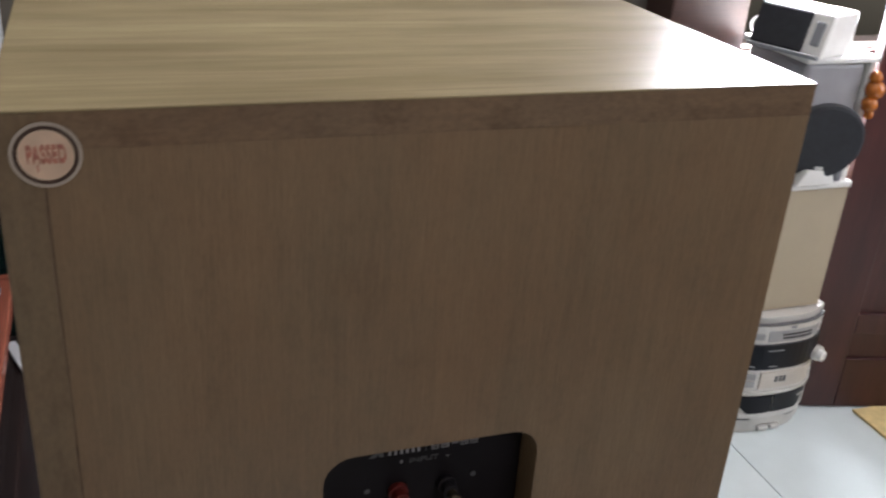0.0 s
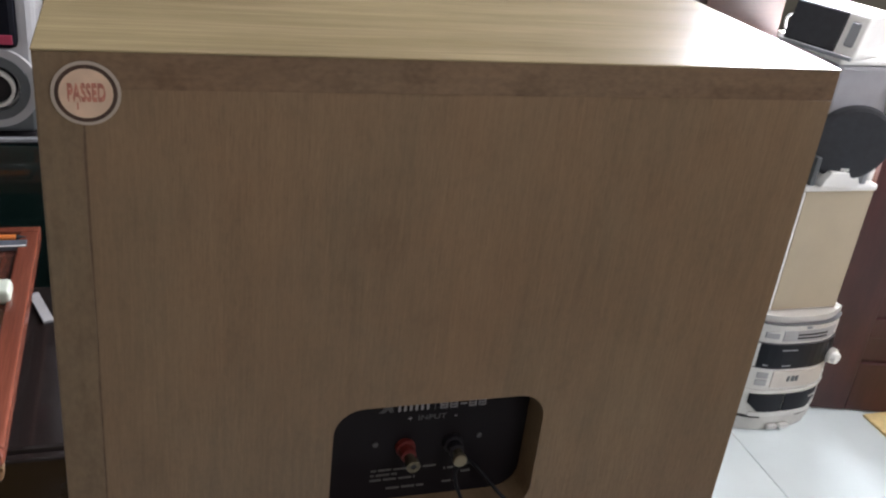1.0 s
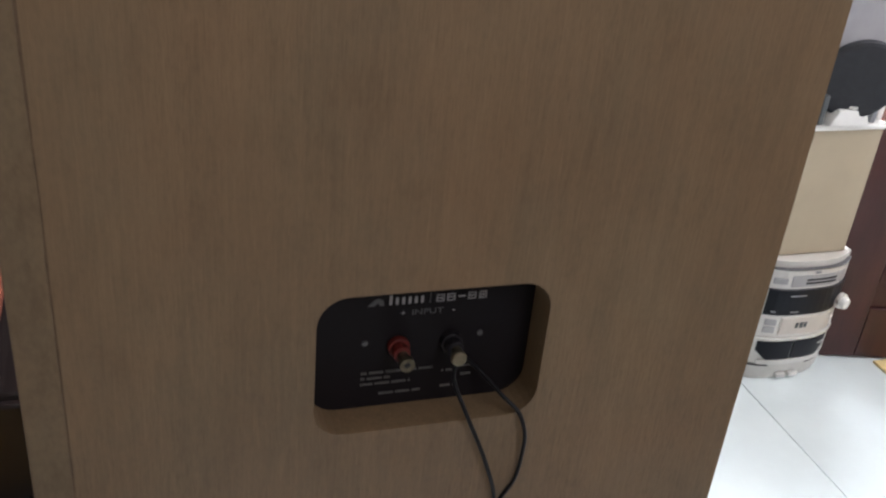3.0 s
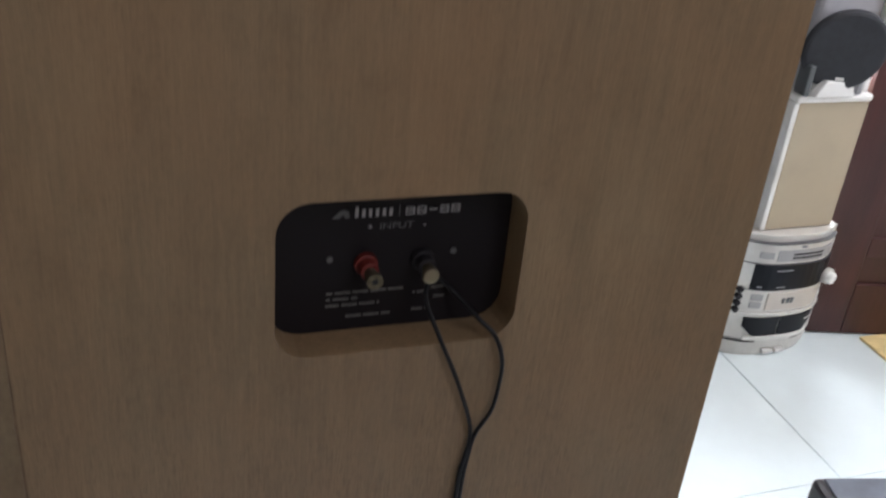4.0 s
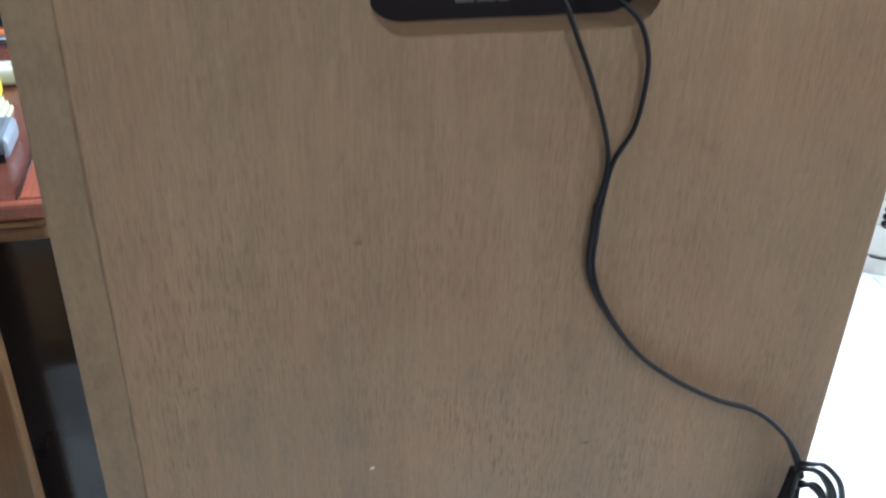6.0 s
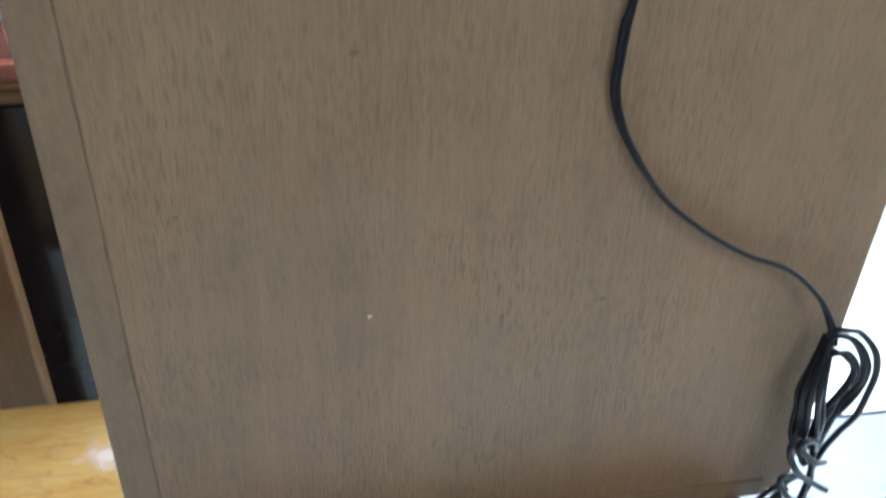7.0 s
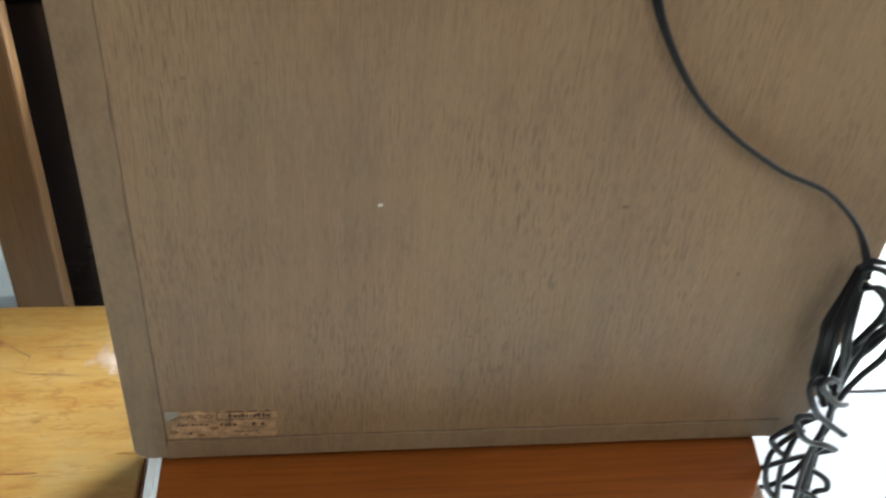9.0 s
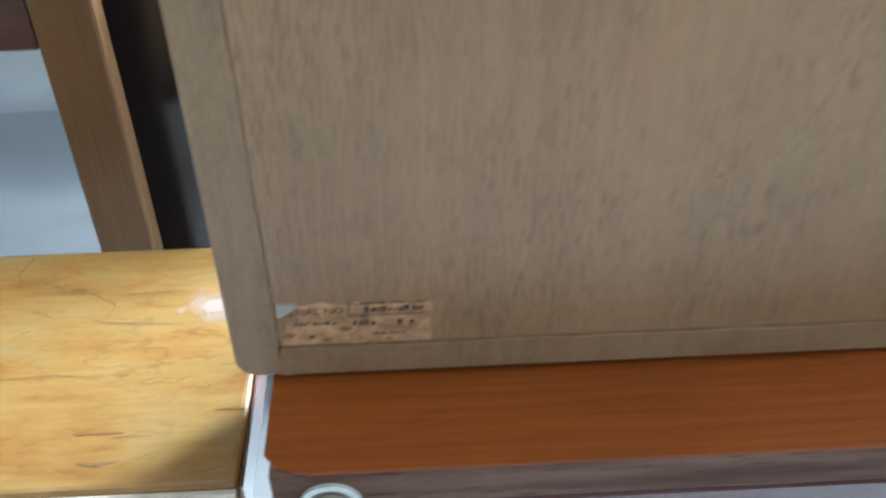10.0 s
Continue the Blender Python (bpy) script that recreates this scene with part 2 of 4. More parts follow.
TILE.node_tree.nodes["Principled BSDF"].inputs["Coat Roughness"].default_value = 0.06
GROUT = paint("grey_grout", (0.63, 0.67, 0.67), 0.8)
METAL = paint("blue_grey_painted_metal", (0.092, 0.106, 0.131), 0.5, 0.0, vary=0.22, scale=14)
BADGE_CORE = paint("olive_badge_disc", (0.15, 0.15, 0.085), 0.4, vary=0.2, scale=200)
BADGE = paint("dull_grey_green_metal", (0.42, 0.46, 0.44), 0.45, 0.3, vary=0.3, scale=90)
BADGE_FACE = paint("dark_badge_face", (0.10, 0.085, 0.07), 0.5, vary=0.4, scale=120)
SLOT = paint("dark_slot", (0.02, 0.02, 0.022), 0.7)
MAT = paint("yellow_mat", (0.74, 0.57, 0.28), 0.8, vary=0.2, scale=30, grain=0.5)
AMBER = paint("amber_glass", (0.42, 0.13, 0.02), 0.2, vary=0.3, scale=40)
ORANGE = paint("orange_plastic", (0.75, 0.22, 0.05), 0.4)
STICKER = paint("cream_pink_sticker", (0.74, 0.53, 0.37), 0.5, vary=0.12, scale=90)
STICKER_RIM = paint("pale_sticker_rim", (0.48, 0.40, 0.32), 0.5)
STICKER_RING = paint("black_sticker_ring", (0.062, 0.032, 0.020), 0.5, vary=0.3, scale=200)
STICKER_RED = paint("red_sticker_ink", (0.53, 0.20, 0.14), 0.5, vary=0.3, scale=250)


# ---------- mesh helpers ----------
def mesh_of(bm, name, mat, smooth=False):
    me = bpy.data.meshes.new(name)
    bmesh.ops.recalc_face_normals(bm, faces=bm.faces)
    bm.to_mesh(me)
    bm.free()
    me.materials.append(mat)
    if smooth:
        for p in me.polygons:
            p.use_smooth = True
    return me


def part(name, bm, mat, parent=None, label="", at=None, smooth=False):
    ob = new(name, mesh_of(bm, name, mat, smooth))
    if parent is not None:
        ob.parent = parent
    if at is not None:
        ob.matrix_basis = at
    if label:
        tagged(ob, label)
    return ob


def thing(name, label, category, at=None, group="", kind=""):
    ob = new(name)
    if at is not None:
        ob.matrix_basis = at
    return tagged(ob, label, category, group, kind)


def box(x0, x1, y0, y1, z0, z1, bevel=0.0, segments=2, bm=None):
    target = bm or bmesh.new()
    work = bmesh.new()
    bmesh.ops.create_cube(work, size=1.0)
    for v in work.verts:
        v.co = Vector(((x0 + x1) / 2 + v.co.x * (x1 - x0), (y0 + y1) / 2 + v.co.y * (y1 - y0), (z0 + z1) / 2 + v.co.z * (z1 - z0)))
    if bevel:
        bmesh.ops.bevel(work, geom=list(work.edges), offset=bevel, segments=segments, affect="EDGES", profile=0.5)
    return join(target, work)


def join(target, work, m=None):
    if m is not None:
        bmesh.ops.transform(work, matrix=m, verts=work.verts)
    tmp = bpy.data.meshes.new("tmp")
    work.to_mesh(tmp)
    work.free()
    target.from_mesh(tmp)
    bpy.data.meshes.remove(tmp)
    return target


def disc(r, depth, m=None, bm=None, segments=32, r2=None, bevel=0.0):
    """A round plate or knob along local z."""
    target = bm or bmesh.new()
    work = bmesh.new()
    bmesh.ops.create_cone(work, cap_ends=True, segments=segments, radius1=r, radius2=r if r2 is None else r2, depth=depth)
    if bevel:
        rims = [e for e in work.edges if abs(e.verts[0].co.z - e.verts[1].co.z) < 1e-6]
        bmesh.ops.bevel(work, geom=rims, offset=bevel, segments=2, affect="EDGES", profile=0.5)
    return join(target, work, m)


def ring(r0, r1, depth, m=None, bm=None, segments=48):
    """A flat ring along local z."""
    target = bm or bmesh.new()
    work = bmesh.new()
    rows = []
    for r, z in ((r0, -depth / 2), (r1, -depth / 2), (r1, depth / 2), (r0, depth / 2)):
        rows.append([work.verts.new((r * math.cos(a), r * math.sin(a), z)) for a in (2 * math.pi * k / segments for k in range(segments))])
    for i in range(4):
        a, c = rows[i], rows[(i + 1) % 4]
        for k in range(segments):
            work.faces.new((a[k], a[(k + 1) % segments], c[(k + 1) % segments], c[k]))
    return join(target, work, m)


def rounded(x0, x1, z0, z1, r, steps=6):
    """The corners of a rounded rectangle in x and z, going round."""
    pts = []
    for cx, cz, a0 in ((x1 - r, z1 - r, 0), (x0 + r, z1 - r, 90), (x0 + r, z0 + r, 180), (x1 - r, z0 + r, 270)):
        pts += [(cx + r * math.cos(radians(a0 + 90 * k / steps)), cz + r * math.sin(radians(a0 + 90 * k / steps))) for k in range(steps + 1)]
    return pts


def slab(outline, y0, y1, hole=None, bm=None):
    """A plate of that outline in x and z, from y0 to y1, with a hole through it where given."""
    work = bm or bmesh.new()
    loops = [outline] + ([hole] if hole else [])
    rings = []
    for y in (y0, y1):
        edges, made = [], []
        for loop in loops:
            vs = [work.verts.new((x, y, z)) for x, z in loop]
            edges += [work.edges.new((vs[k], vs[(k + 1) % len(vs)])) for k in range(len(vs))]
            made.append(vs)
        bmesh.ops.triangle_fill(work, use_beauty=True, use_dissolve=False, edges=edges)
        rings.append(made)
    for front, back in zip(*rings):
        n = len(front)
        for k in range(n):
            work.faces.new((front[k], front[(k + 1) % n], back[(k + 1) % n], back[k]))
    return work


def tube(points, r, flat=1.0, sides=8, steps=10):
    """A cable along a smooth line through a few points."""
    pts = [Vector(p) for p in points]
    line = []
    for i in range(len(pts) - 1):
        a, b_, c, d = pts[max(i - 1, 0)], pts[i], pts[i + 1], pts[min(i + 2, len(pts) - 1)]
        for k in range(steps):
            t = k / steps
            line.append(0.5 * ((2 * b_) + (c - a) * t + (2 * a - 5 * b_ + 4 * c - d) * t * t + (3 * b_ - a - 3 * c + d) * t ** 3))
    line.append(pts[-1])
    bm = bmesh.new()
    side = Vector((0, 1, 0))
    rows = []
    for i, p in enumerate(line):
        ahead = (line[min(i + 1, len(line) - 1)] - line[max(i - 1, 0)]).normalized()
        across = side.cross(ahead)
        across = across.normalized() if across.length > 1e-4 else Vector((1, 0, 0))
        side = ahead.cross(across).normalized()
        rows.append([bm.verts.new(p + across * r * flat * math.cos(2 * math.pi * k / sides) + side * r * math.sin(2 * math.pi * k / sides)) for k in range(sides)])
    for a, c in zip(rows, rows[1:]):
        for k in range(sides):
            bm.faces.new((a[k], a[(k + 1) % sides], c[(k + 1) % sides], c[k]))
    bm.faces.new(rows[0]), bm.faces.new(rows[-1])
    return bm


def letters(name, text, size, mat, parent, at, depth=0.0001, label="", stretch=1.0):
    """Printed words as a thin mesh."""
    curve = bpy.data.curves.new(name, "FONT")
    curve.body, curve.size, curve.extrude, curve.align_x, curve.align_y = text, size, depth, "CENTER", "CENTER"
    probe = bpy.data.objects.new(name, curve)
    scene.collection.objects.link(probe)
    me = bpy.data.meshes.new_from_object(probe.evaluated_get(bpy.context.evaluated_depsgraph_get()))
    bpy.data.objects.remove(probe)
    me.materials.clear()
    me.materials.append(mat)
    ob = new(name, me)
    ob.parent = parent
    ob.matrix_basis = at @ Matrix.Diagonal((stretch, 1, 1, 1))
    if label:
        tagged(ob, label)
    return ob


FACE = Matrix.Rotation(radians(90), 4, "X")  # local z towards -y


# ---------- structure ----------
def wall_with_opening(name, along, u0, u1, at, thick, z0, z1, opening, label):
    """A wall along x or y with one opening (u, u, z, z) through it."""
    a, b_, c, d = opening
    bm = bmesh.new()
    for p, q, r, s in ((u0, a, z0, z1), (b_, u1, z0, z1), (a, b_, z0, c), (a, b_, d, z1)):
        if q - p > 0.001 and s - r > 0.001:
            if along == "x":
                box(p, q, at, at + thick, r, s, bm=bm)
            else:
                box(at, at + thick, p, q, r, s, bm=bm)
    return tagged(part(name, bm, WALL), label, "wall", kind="structure")


R = ROOM
wall_with_opening("wall_north", "x", R["x0"], R["x1"], R["y1"], 0.12, FLOOR, R["z1"], (1.54, 2.64, 0.22, 1.8), "dark plastered wall with a bright window opening")
# Unseen wall, opened high only for the added panel lamp
wall_with_opening("wall_south", "x", R["x0"], R["x1"], R["y0"] - 0.12, 0.12, FLOOR, R["z1"], (0.27, 0.97, 1.05, 1.85), "unseen dark plastered wall with an opening for an area lamp")
wall_with_opening("wall_east", "y", R["y0"], R["y1"], R["x1"], 0.12, FLOOR, R["z1"], (-0.25, 0.95, 0.3, 1.7), "unseen dark plastered wall with an opening for an area lamp")
wall_with_opening("wall_west", "y", R["y0"], R["y1"], R["x0"] - 0.12, 0.12, FLOOR, R["z1"], (-0.05, 1.15, -0.3, 1.2), "unseen dark plastered wall with an opening for an area lamp")
# Unseen wall added to keep north window light off the front floor
tagged(part("light_block_wall", box(0.98, R["x1"] - 0.001, -0.62, -0.50, FLOOR, R["z1"] - 0.001), WALL), "unseen dark plastered wall added to block window light", "wall", kind="structure")
tagged(part("ceiling", box(R["x0"], R["x1"], R["y0"], R["y1"], R["z1"], R["z1"] + 0.1), CEIL), "plain grey ceiling, dimmed to cut bounced light", "ceiling", kind="structure")
floor = tagged(part("floor", box(R["x0"], R["x1"], R["y0"], R["y1"], FLOOR - 0.1, FLOOR - 0.003), GROUT), "white glazed tile floor with thin grey joints", "floor", kind="structure")

# ---------- the loudspeaker ----------
W, H, D = 0.38, 0.663, 0.30
CUP = (0.131, 0.2505, 0.3935, 0.475)


def loudspeaker():
    t = thing("loudspeaker", "large wooden loudspeaker turned back to front, worn brown veneer", "loudspeaker")
    c = 0.007
    # carcass sides, top and bottom round the back panel, their back edges showing
    wob = random.Random(11)

    def outer(e):
        xs, zs = [v.co.x for v in e.verts], [v.co.z for v in e.verts]
        return max(xs) < 0.010 or min(xs) > W - 0.004 or max(zs) < 0.004

    def border(outline, mat, name, front=-0.0004):
        bm = slab(outline, front, D)
        rim = [e for e in bm.edges if e.verts[0].co.y < 0 and e.verts[1].co.y < 0 and len(e.link_faces) == 2 and abs(e.link_faces[0].normal.dot(e.link_faces[1].normal)) < 0.7 and outer(e)]
        bmesh.ops.bevel(bm, geom=rim, offset=0.0011, segments=2, affect="EDGES", profile=0.5)
        part(name, bm, mat, t)

    inner = [(0.0175 + wob.uniform(-0.0006, 0.0004), 0.0005 + (H - 0.002) * k / 46) for k in range(47)]
    border([(0, H - 0.0013), (0, c), (c * 0.35, c * 0.35), (c * 0.9, 0.0004)] + inner, EDGE, "side_board")
    inner = [(W - 0.0167 + wob.uniform(-0.0002, 0.0003), H - 0.0168 - (H - 0.0174) * k / 46) for k in range(47)]
    border([(W, 0.0005), (W, H - 0.0168)] + inner, VENEER, "side_board", 0.00006)
    inner = [(W - 0.0171 - (W - 0.0353) * k / 30, 0.0143 + wob.uniform(-0.0005, 0.0004)) for k in range(31)]
    border([(0.0165, 0.0001), (W - 0.0160, 0.0001)] + inner, EDGE, "bottom_board", -0.00046)
    part("top_edge", box(0.0177, W - 0.0004, -0.0004, D, H - 0.0165, H - 0.0012), EDGE_X, t)
    part("top_board", box(-0.0003, W + 0.0003, -0.0010, D, H - 0.0011, H, 0.0005, 1), TOP, t, "yellow-brown veneered top with a satin shine")
    part("front_baffle", box(0.0178, W - 0.0168, D - 0.02, D - 0.002, 0.015, H - 0.0168), BLACK, t)
    panel = slab([(0.0184, 0.0158), (W - 0.0155, 0.0158), (W - 0.0155, H - 0.01665), (0.0184, H - 0.01665)], 0.0001, 0.0204, rounded(*CUP, 0.016))
    part("back_panel", panel, VENEER, t, "worn vertical-grained veneer back panel")
    # strips filling the panel gap, darker than the veneer
    for a in ((0.0176, 0.0181, 0.0149, H - 0.0166), (0.0182, W - 0.0120, 0.0149, 0.0152)):
        part("panel_seam", box(a[0] - 0.0012, a[1] + 0.0006, 0.0003, 0.010, a[2] - 0.0012, a[3] + 0.0006), SEAM, t)
    # terminal recess: wooden rim walls and a black plate
    x0, x1, z0, z1 = CUP
    plate = part("terminal_plate", box(x0 - 0.003, x1 + 0.003, 0.0205, 0.0235, z0 - 0.003, z1 + 0.003), PLATE, t, "black printed terminal plate")
    y = 0.0203

    def bar(xa, xb, za, zb, mat):
        part("print_bar", box(xa, xb, y - 0.0003, y + 0.0004, za, zb), mat, plate)

    # maker's mark and model as plain shapes
    wing = slab([(0.1605, 0.4560), (0.1640, 0.4560), (0.1655, 0.4578), (0.1668, 0.4560), (0.1690, 0.4560), (0.1683, 0.4590), (0.1664, 0.4603), (0.1640, 0.4597)], y - 0.0003, y + 0.0004)
    part("maker_mark", wing, PRINT_DIM, plate)
    for k in range(6):
        bar(0.1715 + k * 0.0033, 0.1730 + k * 0.0033, 0.4560, 0.4600 if k else 0.4615, PRINT)
    bar(0.1928, 0.1932, 0.4555, 0.4615, PRINT_DIM)
    for k in range(5):
        xa = 0.196 + k * 0.0057
        if k == 2:
            bar(xa + 0.0004, xa + 0.0044, 0.4576, 0.4584, PRINT)
        else:
            for za in (0.4558, 0.4576, 0.4594):
                bar(xa, xa + 0.0046, za, za + 0.0007, PRINT)
            bar(xa + 0.0037, xa + 0.0046, 0.4558, 0.4601, PRINT)
            bar(xa, xa + 0.0009, 0.4558, 0.4601, PRINT)
    letters("input_word", "INPUT", 0.0048, PRINT_DIM, plate, pose(0.192, y - 0.0003, 0.4505) @ FACE, stretch=1.25)
    letters("plus_sign", "+", 0.005, PRINT, plate, pose(0.179, y - 0.0003, 0.4505) @ FACE)
    letters("minus_sign", "-", 0.006, PRINT, plate, pose(0.206, y - 0.0003, 0.4505) @ FACE)
    for xa, xb, za in ((0.159, 0.198, 0.4145), (0.159, 0.175, 0.4110), (0.159, 0.186, 0.4075), (0.168, 0.192, 0.4008), (0.203, 0.209, 0.4115), (0.2125, 0.219, 0.4135), (0.214, 0.221, 0.4080), (0.203, 0.211, 0.4015)):
        n = max(4, int((xb - xa) / 0.0011))
        for k in range(n):
            w = (xb - xa) / n
            if (k * 5 + int(za * 1e4)) % 8:
                bar(xa + k * w, xa + (k + 0.72) * w, za, za + 0.0013, PRINT_SMALL)

    def binding_post(x, z, cap, label):
        post = part("binding_post", disc(0.0058, 0.004, pose(x, y - 0.002, z) @ FACE, bevel=0.0008), cap, plate, label)
        collar = disc(0.0046, 0.006, pose(x, y - 0.007, z) @ FACE, segments=12, bevel=0.0008)
        part("post_cap", collar, cap, post)
        part("post_stem", disc(0.0030, 0.005, pose(x + 0.0002, y - 0.0122, z - 0.0004) @ FACE, segments=18), TARNISH, post)
        return post

    binding_post(0.1775, 0.4315, RED, "red screw terminal with a brass tip")
    binding_post(0.206, 0.4315, BLACK, "screw terminal with a round brass cap")
    # one tip open with a slot, the other closed by a domed cap
    part("post_tip", ring(0.0017, 0.0040, 0.0034, pose(0.1781, y - 0.0163, 0.4307) @ FACE, segments=24), TARNISH, plate)
    part("tip_slot", disc(0.00165, 0.0026, pose(0.1781, y - 0.0163, 0.4307) @ FACE, segments=16), SLOT, plate)
    part("domed_cap", disc(0.0042, 0.0036, pose(0.2056, y - 0.0163, 0.4310) @ FACE, bevel=0.0011), BRASS, plate)
    part("plate_screw", disc(0.0016, 0.001, pose(0.222, y - 0.0005, 0.4345) @ FACE, segments=16), PRINT_DIM, plate)
    part("plate_screw", disc(0.0016, 0.001, pose(0.160, y - 0.0005, 0.4345) @ FACE, segments=16), PRINT_DIM, plate)

    # round inspection sticker
    s = part("round_sticker", disc(0.0106, 0.0004, pose(0.0195, -0.0012, 0.6450) @ FACE, segments=48), STICKER, t, "round cream sticker, black ring, red word")
    part("sticker_ring", ring(0.0104, 0.0120, 0.0006, pose(0.0195, -0.0012, 0.6450) @ FACE), STICKER_RING, s)
    part("sticker_rim", ring(0.0120, 0.0134, 0.0005, pose(0.0195, -0.0012, 0.6450) @ FACE), STICKER_RIM, s)
    for dx, dz in ((0.0, 0.0), (0.0002, -0.0010)):
        letters("sticker_word", "PASSED", 0.0076, STICKER_RED, s, pose(0.0195 + dx, -0.0016 - dx * 0.1, 0.6456 + dz) @ FACE @ Matrix.Diagonal((0.58, 1.3, 1, 1)), 0.00008)
    part("sticker_stroke", box(0.0158, 0.0164, -0.0016, -0.001, 0.6383, 0.6412), STICKER_RED, s)

    # worn paper label near the lower corner
    r = random.Random(5)
    edge = [(0.0195, 0.0162)]
    edge += [(0.0195 + 0.056 * k / 14, 0.0160 + r.uniform(0, 0.0007)) for k in range(1, 15)]
    edge += [(0.0765 + r.uniform(-0.001, 0.0008), 0.017 + 0.018 * k / 6) for k in range(7)]
    edge += [(0.0765 - 0.056 * k / 14, 0.0365 + r.uniform(-0.0012, 0.0006)) for k in range(1, 14)]
    lab = part("paper_label", slab(edge, -0.0003, 0.0004), LABEL, t, "torn stained paper label with faded print")
    letters("label_word", "SERIAL NO", 0.0046, LABEL_INK, lab, pose(0.0325, -0.0004, 0.0330) @ FACE, 0.00006)
    part("tape_scrap", slab([(0.0190, 0.0300), (0.0245, 0.0335), (0.0270, 0.0372), (0.0192, 0.0374)], -0.0005, 0.0003), TAPE, lab, "scrap of cloudy tape")
    part("number_box", slab([(0.0455, 0.0302), (0.0735, 0.0302), (0.0735, 0.0362), (0.0455, 0.0362)], -0.00042, 0.0003, [(0.0459, 0.0306), (0.0731, 0.0306), (0.0731, 0.0358), (0.0459, 0.0358)]), LABEL_INK, lab)
    for xa, xb, za, h, most in ((0.0515, 0.0715, 0.0318, 0.0030, 0.9), (0.0250, 0.0400, 0.0262, 0.0016, 0.6), (0.0470, 0.0720, 0.0252, 0.0028, 0.75), (0.0300, 0.0420, 0.0195, 0.0018, 0.5), (0.0500, 0.0660, 0.0203, 0.0012, 0.7)):
        x = xa
        while x < xb:
            wide = r.uniform(0.0008, 0.0024)
            if r.random() < most:
                part("print_bar", box(x, x + wide, -0.0005, 0.0003, za + r.uniform(0, 0.0004), za + h * r.uniform(0.6, 1.0)), LABEL_INK, lab)
            x += wide + r.uniform(0.0003, 0.0009)
    for x, z, q in ((0.0225, 0.0215, 0.0016), (0.0365, 0.0186, 0.0013), (0.0600, 0.0178, 0.0010), (0.0440, 0.0240, 0.0017)):
        part("stain", disc(q, 0.0004, pose(x, -0.00025, z) @ FACE @ Matrix.Diagonal((1.5, 0.8, 1, 1)), segments=11), STAIN, lab)
    # unseen pads added to lift the cabinet and open a shadow gap below
    for x in (0.03, W - 0.06):
        for yy in (0.03, D - 0.04):
            part("gap_pad", disc(0.010, 0.0031, pose(x, yy, -0.00135), segments=16), BLACK, t)
    # specks and dents in the veneer
    for x, z, m, q in ((0.128, 0.170, SPECK_PALE, 0.0009), (0.242, 0.168, GROOVE, 0.0013), (0.308, 0.126, GROOVE, 0.0009), (0.048, 0.233, GROOVE, 0.0010), (0.077, 0.240, GROOVE, 0.0010), (0.176, 0.087, GROOVE, 0.0008), (0.124, 0.303, GROOVE, 0.0014), (0.225, 0.205, GROOVE, 0.0007)):
        part("speck", disc(q, 0.0004, pose(x, 0.0, z) @ FACE @ Matrix.Diagonal((1.3, 0.8, 1, 1)), segments=9), m, t)
    return t


LABEL = paint("stained_label_paper", (0.34, 0.210, 0.112), 0.7, vary=0.55, scale=150)
LABEL_INK = paint("faded_brown_ink", (0.060, 0.034, 0.020), 0.8, vary=0.5, scale=300)
TAPE = paint("cloudy_tape", (0.27, 0.255, 0.215), 0.25)
STAIN = paint("brown_stain", (0.20, 0.105, 0.045), 0.8, vary=0.3, scale=200)
SPECK_PALE = paint("pale_chip", (0.7, 0.66, 0.6), 0.7)
loudspeaker()


